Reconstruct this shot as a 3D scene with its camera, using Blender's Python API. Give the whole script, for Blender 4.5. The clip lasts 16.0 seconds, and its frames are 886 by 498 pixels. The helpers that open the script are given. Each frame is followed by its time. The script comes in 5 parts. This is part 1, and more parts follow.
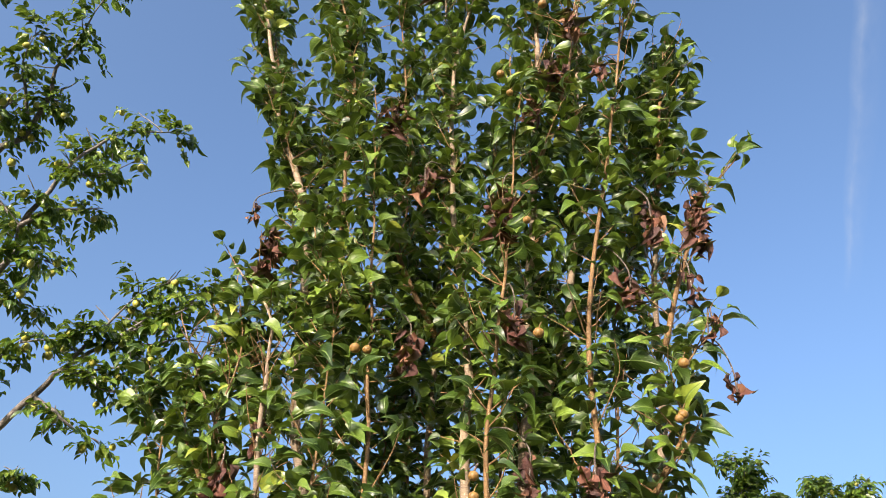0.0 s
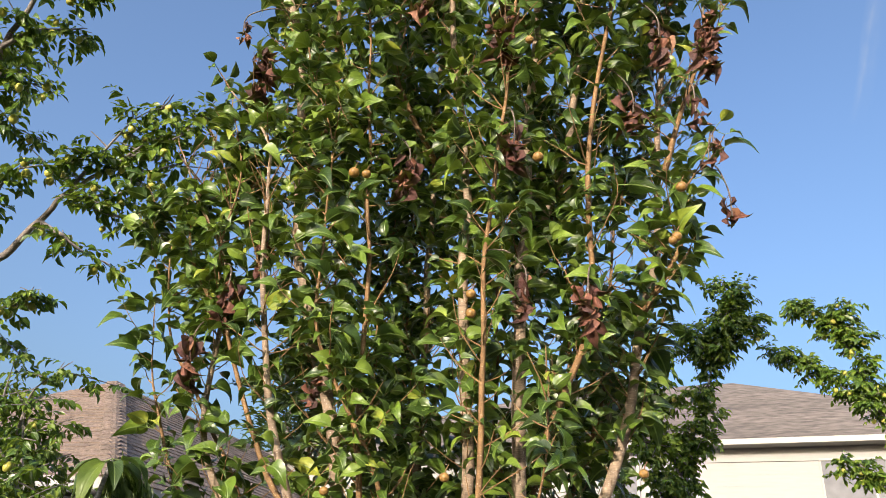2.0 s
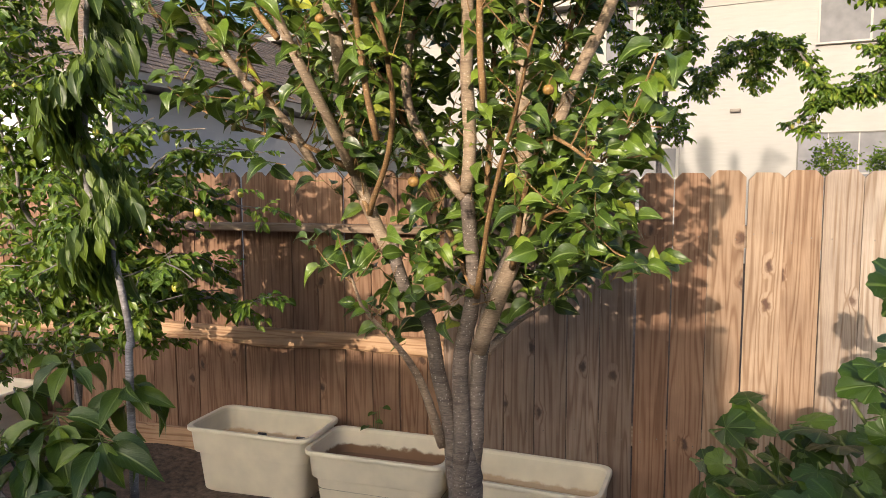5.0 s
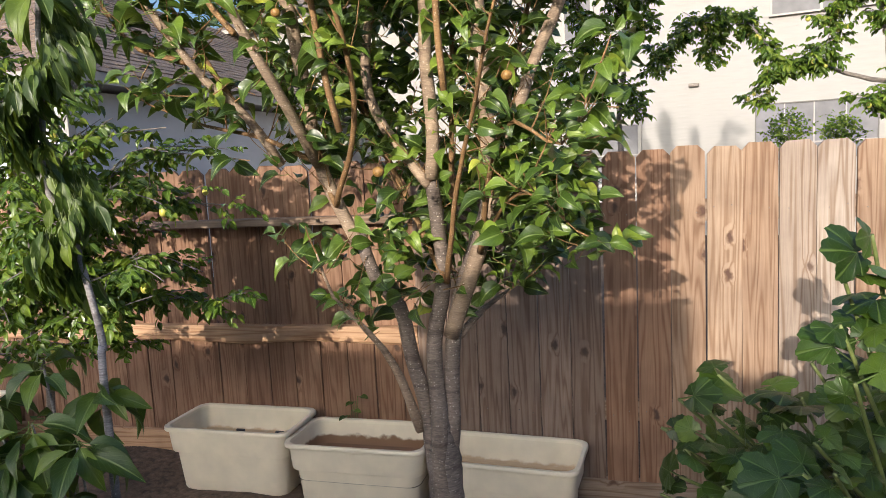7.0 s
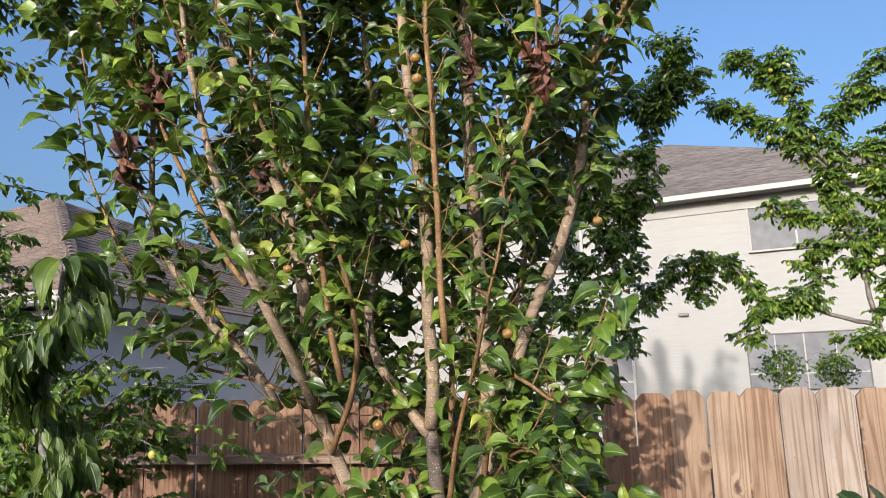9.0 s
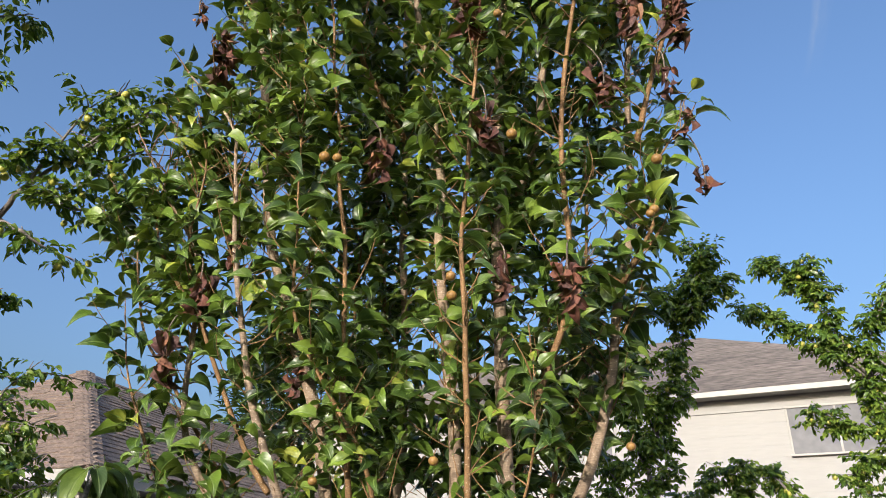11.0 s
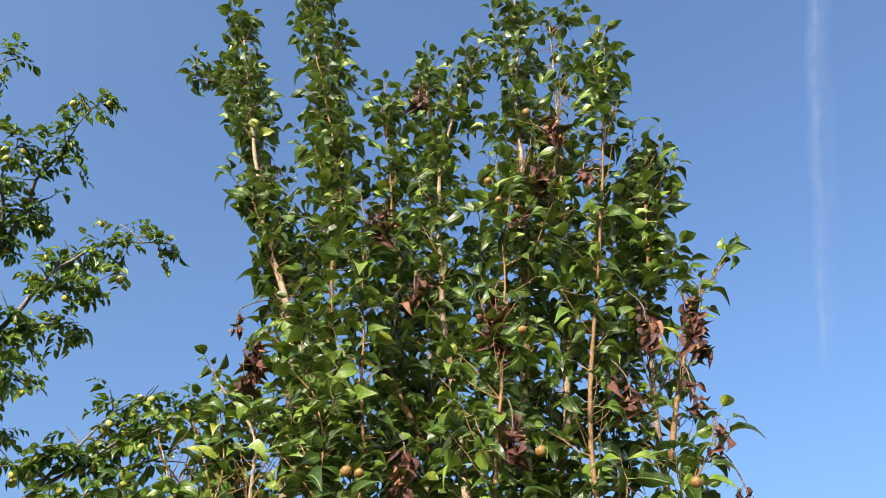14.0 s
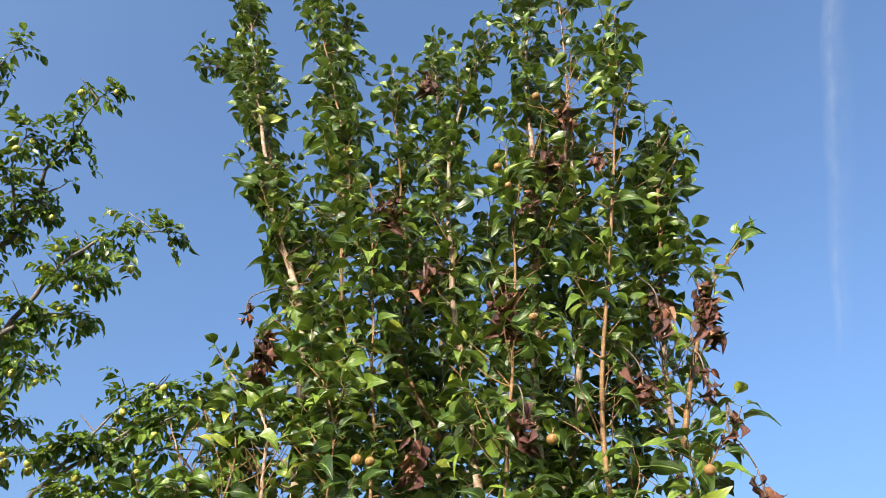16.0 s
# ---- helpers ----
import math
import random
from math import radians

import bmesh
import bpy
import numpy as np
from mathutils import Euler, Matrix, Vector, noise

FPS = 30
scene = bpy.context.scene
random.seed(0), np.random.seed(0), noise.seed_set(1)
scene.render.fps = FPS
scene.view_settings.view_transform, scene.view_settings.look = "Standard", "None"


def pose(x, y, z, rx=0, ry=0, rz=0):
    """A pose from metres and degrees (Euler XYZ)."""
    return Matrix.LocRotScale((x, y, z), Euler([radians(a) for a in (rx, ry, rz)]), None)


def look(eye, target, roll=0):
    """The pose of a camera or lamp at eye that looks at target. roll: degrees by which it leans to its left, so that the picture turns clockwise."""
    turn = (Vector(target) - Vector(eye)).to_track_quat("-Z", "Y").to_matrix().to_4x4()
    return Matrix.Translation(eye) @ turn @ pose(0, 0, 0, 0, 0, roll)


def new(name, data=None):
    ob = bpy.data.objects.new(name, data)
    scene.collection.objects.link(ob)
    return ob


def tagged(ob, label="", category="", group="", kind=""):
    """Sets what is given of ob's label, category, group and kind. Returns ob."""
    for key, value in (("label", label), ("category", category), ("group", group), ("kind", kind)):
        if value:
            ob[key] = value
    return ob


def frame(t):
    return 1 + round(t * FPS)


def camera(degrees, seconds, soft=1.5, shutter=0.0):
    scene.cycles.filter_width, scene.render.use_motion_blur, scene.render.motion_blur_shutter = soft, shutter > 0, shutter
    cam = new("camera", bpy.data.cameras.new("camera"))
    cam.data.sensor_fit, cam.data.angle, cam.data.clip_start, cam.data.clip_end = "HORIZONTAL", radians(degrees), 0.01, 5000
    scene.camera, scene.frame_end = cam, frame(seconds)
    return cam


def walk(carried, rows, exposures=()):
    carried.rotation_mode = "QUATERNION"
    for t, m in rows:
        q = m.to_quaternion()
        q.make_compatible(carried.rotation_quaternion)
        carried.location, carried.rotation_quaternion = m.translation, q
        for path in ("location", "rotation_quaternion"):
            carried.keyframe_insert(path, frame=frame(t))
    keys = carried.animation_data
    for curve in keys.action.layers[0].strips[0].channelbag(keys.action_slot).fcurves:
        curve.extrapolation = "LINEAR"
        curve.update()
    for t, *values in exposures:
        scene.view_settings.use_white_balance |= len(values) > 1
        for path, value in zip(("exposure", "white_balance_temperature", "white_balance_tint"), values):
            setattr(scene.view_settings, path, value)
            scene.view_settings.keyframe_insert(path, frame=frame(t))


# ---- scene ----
cam = camera(63.62, 16.0, 0.5)
PATH = [
    (0, (0.828, -0.029, 1.703), (0.315, 1.394, 3.011), 5.69),
    (0.5, (0.816, -0.030, 1.721), (0.298, 1.441, 2.973), 5.67),
    (1, (0.821, -0.040, 1.707), (0.295, 1.489, 2.883), 5.51),
    (1.5, (0.834, -0.025, 1.687), (0.287, 1.597, 2.722), 5.14),
    (2, (0.828, -0.013, 1.691), (0.269, 1.672, 2.612), 4.92),
    (2.5, (0.821, -0.003, 1.682), (0.258, 1.747, 2.468), 3.90),
    (3, (0.811, 0.008, 1.675), (0.250, 1.811, 2.334), 3.09),
    (3.5, (0.804, 0.024, 1.665), (0.235, 1.876, 2.162), 2.22),
    (4, (0.802, 0.042, 1.644), (0.229, 1.938, 1.923), 1.51),
    (4.5, (0.805, 0.055, 1.613), (0.224, 1.968, 1.640), 0.75),
    (5, (0.794, 0.078, 1.569), (0.225, 1.985, 1.371), -0.22),
    (5.2, (0.793, 0.077, 1.564), (0.228, 1.977, 1.297), -0.46),
    (5.7, (0.797, 0.071, 1.556), (0.258, 1.961, 1.187), -1.13),
    (6.25, (0.802, 0.064, 1.556), (0.285, 1.960, 1.181), -1.87),
    (6.8, (0.806, 0.058, 1.568), (0.309, 1.973, 1.278), -2.61),
    (7.5, (0.802, 0.051, 1.590), (0.336, 1.994, 1.506), -3.20),
    (8, (0.799, 0.043, 1.613), (0.349, 1.989, 1.711), -2.67),
    (8.2, (0.798, 0.042, 1.620), (0.352, 1.985, 1.774), -2.57),
    (10.5, (0.791, -0.004, 1.726), (0.326, 1.799, 2.456), 0.13),
    (11, (0.798, -0.017, 1.731), (0.321, 1.730, 2.578), 0.85),
    (11.5, (0.797, -0.026, 1.751), (0.322, 1.640, 2.750), 1.30),
    (12, (0.799, -0.032, 1.756), (0.325, 1.579, 2.842), 1.79),
    (12.5, (0.793, -0.042, 1.769), (0.333, 1.503, 2.952), 1.99),
    (13, (0.781, -0.041, 1.770), (0.347, 1.389, 3.099), 1.97),
    (13.5, (0.772, -0.046, 1.774), (0.355, 1.295, 3.198), 2.69),
    (14, (0.779, -0.042, 1.780), (0.367, 1.222, 3.274), 3.25),
    (14.5, (0.779, -0.039, 1.787), (0.365, 1.196, 3.304), 3.36),
    (15, (0.776, -0.041, 1.794), (0.360, 1.185, 3.318), 3.51),
    (15.5, (0.775, -0.037, 1.797), (0.353, 1.187, 3.321), 3.73),
    (16, (0.784, -0.033, 1.800), (0.332, 1.253, 3.264), 3.73),
]
walk(cam, [(t, look(eye, target, roll)) for t, eye, target, roll in PATH], [(0.0, 1.24, 6700, 12), (1.5, 1.18, 6750, 12), (2.5, 1.02, 6800, 12), (3.5, 0.83, 6850, 12), (4.0, 0.83, 6900, 12), (4.5, 0.82, 7000, 12), (5.0, 0.95, 7200, 12), (6.25, 1.0, 6850, 12), (7.5, 0.9, 6200, 11), (8.0, 0.81, 6050, 11), (10.5, 0.78, 6300, 11), (12.0, 1.02, 6350, 10), (16.0, 1.26, 6400, 10)])

# ---- sky and sun ----
SHADE_WALL = (3.30, 3.54, 3.20)      # heights of the added, unseen walls behind, which shade the foot of the garden
SUN_AZ, SUN_EL = 189.5, 15.5        # compass bearing from +y clockwise, and height, in degrees
world = bpy.data.worlds.new("sky")
scene.world = world
world.use_nodes = True
wn, wl = world.node_tree.nodes, world.node_tree.links
sky = wn.new("ShaderNodeTexSky")
sky.sky_type, sky.sun_disc = "NISHITA", False
sky.sun_elevation, sky.sun_rotation = radians(SUN_EL), radians(SUN_AZ)
sky.air_density, sky.dust_density, sky.ozone_density = 1.1, 8.0, 3.6
sky.altitude = 0
haze = wn.new("ShaderNodeMix")
haze.data_type, haze.blend_type = "RGBA", "MULTIPLY"
haze.inputs[0].default_value, haze.inputs[7].default_value = 1.0, (0.94, 0.985, 1.05, 1)
wl.new(sky.outputs[0], haze.inputs[6])
wl.new(haze.outputs[2], wn["Background"].inputs[0])
wn["Background"].inputs[1].default_value = 0.172

sun_data = bpy.data.lights.new("sun", "SUN")
sun_data.energy, sun_data.angle, sun_data.color = 2.55, radians(0.53), (1.0, 0.90, 0.775)
sun = new("sun", sun_data)
TO_SUN = np.array([math.sin(radians(SUN_AZ)), math.cos(radians(SUN_AZ)), math.tan(radians(SUN_EL))])
sx, sy = math.sin(radians(SUN_AZ)), math.cos(radians(SUN_AZ))
sun.matrix_world = look((0, 0, 20), (-sx, -sy, 20 - math.tan(radians(SUN_EL))))


# ---- materials ----
def material(name):
    m = bpy.data.materials.new(name)
    m.use_nodes = True
    nt = m.node_tree
    return m, nt.nodes, nt.links, nt.nodes["Principled BSDF"]


def node(nodes, kind, **inputs):
    n = nodes.new("ShaderNode" + kind)
    for key, value in inputs.items():
        n.inputs[key.replace("_", " ")].default_value = value
    return n


def ramp(nodes, stops):
    r = nodes.new("ShaderNodeValToRGB")
    e = r.color_ramp.elements
    while len(e) < len(stops):
        e.new(0.5)
    for k, (at, c) in enumerate(stops):
        e[k].position = at
        e[k].color = (*c, 1) if len(c) == 3 else c
    return r


def mixed(nodes, links, factor, a, b, kind="MIX"):
    m = nodes.new("ShaderNodeMix")
    m.data_type, m.blend_type = "RGBA", kind
    for socket, value in ((m.inputs[0], factor), (m.inputs[6], a), (m.inputs[7], b)):
        if hasattr(value, "is_output"):
            links.new(value, socket)
        elif isinstance(value, tuple):
            socket.default_value = (*value, 1)
        else:
            socket.default_value = value
    return m.outputs[2]


def chance(nodes, links):
    """One random number for each separate object and each loose piece of a joined mesh."""
    a, b = nodes.new("ShaderNodeObjectInfo"), nodes.new("ShaderNodeNewGeometry")
    s = nodes.new("ShaderNodeMath")
    s.operation = "ADD"
    links.new(a.outputs["Random"], s.inputs[0])
    links.new(b.outputs["Random Per Island"], s.inputs[1])
    f = nodes.new("ShaderNodeMath")
    f.operation = "FRACT"
    links.new(s.outputs[0], f.inputs[0])
    return f.outputs[0]


def bumped(nodes, links, bsdf, height, strength, distance):
    b = nodes.new("ShaderNodeBump")
    b.inputs["Strength"].default_value, b.inputs["Distance"].default_value = strength, distance
    links.new(height, b.inputs["Height"])
    links.new(b.outputs[0], bsdf.inputs["Normal"])


def plain(name, colour, rough=0.6, metal=0.0, noise_scale=30.0, amount=0.25, bump=0.0, scale3=(1, 1, 1)):
    m, n, l, b = material(name)
    tc, mp = n.new("ShaderNodeTexCoord"), n.new("ShaderNodeMapping")
    mp.inputs["Scale"].default_value = scale3
    l.new(tc.outputs["Object"], mp.inputs[0])
    fine = node(n, "TexNoise", Scale=noise_scale, Detail=5.0)
    wide = node(n, "TexNoise", Scale=noise_scale * 0.12, Detail=3.0)
    l.new(mp.outputs[0], fine.inputs[0])
    l.new(mp.outputs[0], wide.inputs[0])
    dark = tuple(c * (1 - amount) for c in colour)
    light = tuple(min(1, c * (1 + amount * 0.6)) for c in colour)
    r = ramp(n, [(0.3, dark), (0.7, light)])
    l.new(fine.outputs[0], r.inputs[0])
    r2 = ramp(n, [(0.3, (1 - amount * 0.7,) * 3), (0.65, (1, 1, 1))])
    l.new(wide.outputs[0], r2.inputs[0])
    l.new(mixed(n, l, 1.0, r.outputs[0], r2.outputs[0], "MULTIPLY"), b.inputs["Base Color"])
    b.inputs["Roughness"].default_value, b.inputs["Metallic"].default_value = rough, metal
    if bump:
        bumped(n, l, b, fine.outputs[0], bump, 0.01)
    return m


def wood(name, tones, knot, rough=0.75, offset_z=1.0):
    """Sawn board: grain along z that sways round knots, tone by board, nail-side wear."""
    m, n, l, b = material(name)
    tc = n.new("ShaderNodeTexCoord")
    rnd = chance(n, l)
    shift = n.new("ShaderNodeVectorMath")
    shift.operation = "MULTIPLY_ADD"
    comb = n.new("ShaderNodeCombineXYZ")
    for k in range(3):
        l.new(rnd, comb.inputs[k])
    l.new(comb.outputs[0], shift.inputs[0])
    shift.inputs[1].default_value = (3.0, 7.0, 19.0)
    l.new(tc.outputs["Object"], shift.inputs[2])
    # knots: stretched cells
    mk = n.new("ShaderNodeMapping")
    mk.inputs["Scale"].default_value = (9.0, 1.0, 5.2 * offset_z)
    ragged = node(n, "TexNoise", Scale=26.0, Detail=3.0)
    l.new(shift.outputs[0], ragged.inputs[0])
    sway = n.new("ShaderNodeVectorMath")
    sway.operation = "MULTIPLY_ADD"
    sway.inputs[1].default_value = (0.035, 0.0, 0.05)
    l.new(ragged.outputs["Color"], sway.inputs[0])
    l.new(shift.outputs[0], sway.inputs[2])
    l.new(sway.outputs[0], mk.inputs[0])
    vor = node(n, "TexVoronoi", Scale=1.0, Randomness=1.0)
    vor.voronoi_dimensions = "2D"
    face, flat = n.new("ShaderNodeSeparateXYZ"), n.new("ShaderNodeCombineXYZ")
    l.new(mk.outputs[0], face.inputs[0])
    l.new(face.outputs[0], flat.inputs[0])
    l.new(face.outputs[2], flat.inputs[1])
    l.new(flat.outputs[0], vor.inputs["Vector"])
    kn = n.new("ShaderNodeMapRange")
    kn.inputs["From Min"].default_value, kn.inputs["From Max"].default_value = 0.0, 0.30
    kn.inputs["To Min"].default_value, kn.inputs["To Max"].default_value = 1.0, 0.0
    l.new(vor.outputs["Distance"], kn.inputs[0])
    pick = n.new("ShaderNodeSeparateColor")
    l.new(vor.outputs["Color"], pick.inputs[0])
    rare = n.new("ShaderNodeMath")
    rare.operation, rare.inputs[1].default_value = "GREATER_THAN", 0.84
    l.new(pick.outputs[0], rare.inputs[0])
    some = n.new("ShaderNodeMath")
    some.operation = "MULTIPLY"
    l.new(kn.outputs[0], some.inputs[0])
    l.new(rare.outputs[0], some.inputs[1])
    # grain
    mg = n.new("ShaderNodeMapping")
    mg.inputs["Scale"].default_value = (1.0, 1.0, 0.045)
    l.new(shift.outputs[0], mg.inputs[0])
    warp = node(n, "TexNoise", Scale=14.0, Detail=2.0)
    l.new(mg.outputs[0], warp.inputs[0])
    add = n.new("ShaderNodeMath")
    add.operation = "MULTIPLY_ADD"
    add.inputs[1].default_value = 0.13
    l.new(some.outputs[0], add.inputs[0])
    l.new(warp.outputs[0], add.inputs[2])
    rings = n.new("ShaderNodeMath")
    rings.operation = "MULTIPLY"
    rings.inputs[1].default_value = 58.0
    l.new(add.outputs[0], rings.inputs[0])
    sine = n.new("ShaderNodeMath")
    sine.operation = "SINE"
    l.new(rings.outputs[0], sine.inputs[0])
    mf = n.new("ShaderNodeMapping")
    mf.inputs["Scale"].default_value = (1.0, 1.0, 0.02)
    l.new(shift.outputs[0], mf.inputs[0])
    fibre = node(n, "TexNoise", Scale=420.0, Detail=3.0)
    l.new(mf.outputs[0], fibre.inputs[0])
    base = ramp(n, [(0.0, tones[0]), (0.35, tones[1]), (0.7, tones[2]), (1.0, tones[3])])
    l.new(rnd, base.inputs[0])
    rg = ramp(n, [(0.0, (0.56, 0.44, 0.34)), (0.22, (0.84, 0.77, 0.70)), (0.55, (1.0, 0.98, 0.96)), (1.0, (1.1, 1.1, 1.1))])
    mr = n.new("ShaderNodeMapRange")
    mr.inputs["From Min"].default_value = -1.0
    l.new(sine.outputs[0], mr.inputs[0])
    l.new(mr.outputs[0], rg.inputs[0])
    c = mixed(n, l, 0.72, base.outputs[0], rg.outputs[0], "MULTIPLY")
    rf = ramp(n, [(0.3, (0.78, 0.75, 0.72)), (0.6, (1.04, 1.04, 1.04))])
    l.new(fibre.outputs[0], rf.inputs[0])
    c = mixed(n, l, 0.8, c, rf.outputs[0], "MULTIPLY")
    stain = node(n, "TexNoise", Scale=5.0, Detail=5.0)
    l.new(shift.outputs[0], stain.inputs[0])
    rs = ramp(n, [(0.35, (0.72, 0.70, 0.70)), (0.6, (1, 1, 1))])
    l.new(stain.outputs[0], rs.inputs[0])
    c = mixed(n, l, 0.7, c, rs.outputs[0], "MULTIPLY")
    core = ramp(n, [(0.48, (0, 0, 0)), (0.62, (0.45, 0.45, 0.45)), (0.80, (0.95, 0.95, 0.95))])
    l.new(some.outputs[0], core.inputs[0])
    c = mixed(n, l, core.outputs[0], c, knot)
    l.new(c, b.inputs["Base Color"])
    b.inputs["Roughness"].default_value = rough
    hs = n.new("ShaderNodeMath")
    hs.operation = "ADD"
    l.new(fibre.outputs[0], hs.inputs[0])
    l.new(mr.outputs[0], hs.inputs[1])
    bumped(n, l, b, hs.outputs[0], 0.35, 0.002)
    return m


def leaf_material(name, tones, vein, gloss=0.32, through_light=0.3, spots=None):
    """Leaf blade: tone by leaf, pale midrib and side veins, a waxy face that lets some light through."""
    m, n, l, b = material(name)
    rnd = chance(n, l)
    r = ramp(n, tones)
    l.new(rnd, r.inputs[0])
    uv = n.new("ShaderNodeUVMap")
    sep = n.new("ShaderNodeSeparateXYZ")
    l.new(uv.outputs[0], sep.inputs[0])
    off = n.new("ShaderNodeMath")
    off.operation = "SUBTRACT"
    off.inputs[1].default_value = 0.5
    l.new(sep.outputs[0], off.inputs[0])
    ab = n.new("ShaderNodeMath")
    ab.operation = "ABSOLUTE"
    l.new(off.outputs[0], ab.inputs[0])
    mid = ramp(n, [(0.0, (1, 1, 1)), (0.035, (0.6, 0.6, 0.6)), (0.06, (0, 0, 0))])
    l.new(ab.outputs[0], mid.inputs[0])
    slant = n.new("ShaderNodeMath")
    slant.operation = "SUBTRACT"
    l.new(sep.outputs[1], slant.inputs[0])
    l.new(ab.outputs[0], slant.inputs[1])
    freq = n.new("ShaderNodeMath")
    freq.operation = "MULTIPLY"
    freq.inputs[1].default_value = 46.0
    l.new(slant.outputs[0], freq.inputs[0])
    sn = n.new("ShaderNodeMath")
    sn.operation = "SINE"
    l.new(freq.outputs[0], sn.inputs[0])
    sv = ramp(n, [(0.88, (0, 0, 0)), (1.0, (0.2, 0.2, 0.2))])
    l.new(sn.outputs[0], sv.inputs[0])
    veins = n.new("ShaderNodeMath")
    veins.operation = "MAXIMUM"
    l.new(mid.outputs[0], veins.inputs[0])
    l.new(sv.outputs[0], veins.inputs[1])
    tc = n.new("ShaderNodeTexCoord")
    mott = node(n, "TexNoise", Scale=38.0, Detail=4.0)
    l.new(tc.outputs["Object"], mott.inputs[0])
    rm = ramp(n, [(0.32, (0.72, 0.76, 0.7)), (0.66, (1.1, 1.08, 1.0))])
    l.new(mott.outputs[0], rm.inputs[0])
    c = mixed(n, l, 1.0, r.outputs[0], rm.outputs[0], "MULTIPLY")
    c = mixed(n, l, veins.outputs[0], c, vein)
    if spots:
        sp = node(n, "TexNoise", Scale=110.0, Detail=2.0)
        l.new(tc.outputs["Object"], sp.inputs[0])
        rs = ramp(n, [(0.70, (0, 0, 0)), (0.76, (1, 1, 1))])
        l.new(sp.outputs[0], rs.inputs[0])
        c = mixed(n, l, rs.outputs[0], c, spots)
    l.new(c, b.inputs["Base Color"])
    b.inputs["Roughness"].default_value = gloss
    hs = n.new("ShaderNodeMath")
    hs.operation = "MULTIPLY_ADD"
    hs.inputs[1].default_value = -0.8
    l.new(veins.outputs[0], hs.inputs[0])
    l.new(mott.outputs[0], hs.inputs[2])
    bumped(n, l, b, hs.outputs[0], 0.55, 0.003)
    tr = n.new("ShaderNodeBsdfTranslucent")
    warm = mixed(n, l, 0.55, c, (0.30, 0.42, 0.03))
    l.new(warm, tr.inputs[0])
    mx = n.new("ShaderNodeMixShader")
    mx.inputs[0].default_value = through_light
    l.new(b.outputs[0], mx.inputs[1])
    l.new(tr.outputs[0], mx.inputs[2])
    l.new(mx.outputs[0], n["Material Output"].inputs[0])
    return m


def bark(name, dark, light, dots, scale=60.0, rings=0.5):
    """Smooth young bark: fine mottling, faint rings round the stem, and pale raised pores."""
    m, n, l, b = material(name)
    tc = n.new("ShaderNodeTexCoord")
    mp = n.new("ShaderNodeMapping")
    mp.inputs["Scale"].default_value = (1, 1, 6.0)
    l.new(tc.outputs["Object"], mp.inputs[0])
    f1 = node(n, "TexNoise", Scale=scale, Detail=6.0, Roughness=0.65)
    l.new(mp.outputs[0], f1.inputs[0])
    f2 = node(n, "TexNoise", Scale=7.0, Detail=3.0)
    l.new(tc.outputs["Object"], f2.inputs[0])
    r = ramp(n, [(0.3, dark), (0.68, light)])
    l.new(f1.outputs[0], r.inputs[0])
    r2 = ramp(n, [(0.35, (0.66, 0.64, 0.62)), (0.65, (1.1, 1.08, 1.05))])
    l.new(f2.outputs[0], r2.inputs[0])
    c = mixed(n, l, 1.0, r.outputs[0], r2.outputs[0], "MULTIPLY")
    mr = n.new("ShaderNodeMapping")
    mr.inputs["Scale"].default_value = (0.35, 0.35, 5.0)
    l.new(tc.outputs["Object"], mr.inputs[0])
    ring = node(n, "TexNoise", Scale=9.0, Detail=4.0)
    l.new(mr.outputs[0], ring.inputs[0])
    rr = ramp(n, [(0.36, (0.5, 0.47, 0.45)), (0.46, (1, 1, 1)), (0.6, (1, 1, 1)), (0.68, (1.25, 1.25, 1.25))])
    l.new(ring.outputs[0], rr.inputs[0])
    c = mixed(n, l, rings, c, rr.outputs[0], "MULTIPLY")
    v = node(n, "TexVoronoi", Scale=120.0)
    l.new(tc.outputs["Object"], v.inputs["Vector"])
    rv = ramp(n, [(0.17, (1, 1, 1)), (0.28, (0, 0, 0))])
    l.new(v.outputs["Distance"], rv.inputs[0])
    sel = n.new("ShaderNodeSeparateColor")
    l.new(v.outputs["Color"], sel.inputs[0])
    few = ramp(n, [(0.48, (0, 0, 0)), (0.75, (0.85, 0.85, 0.85))])
    l.new(sel.outputs[0], few.inputs[0])
    pores = mixed(n, l, 1.0, rv.outputs[0], few.outputs[0], "MULTIPLY")
    c = mixed(n, l, pores, c, dots)
    l.new(c, b.inputs["Base Color"])
    b.inputs["Roughness"].default_value = 0.72
    hs = n.new("ShaderNodeMath")
    hs.operation = "ADD"
    l.new(f1.outputs[0], hs.inputs[0])
    l.new(ring.outputs[0], hs.inputs[1])
    bumped(n, l, b, hs.outputs[0], 0.45, 0.006)
    return m


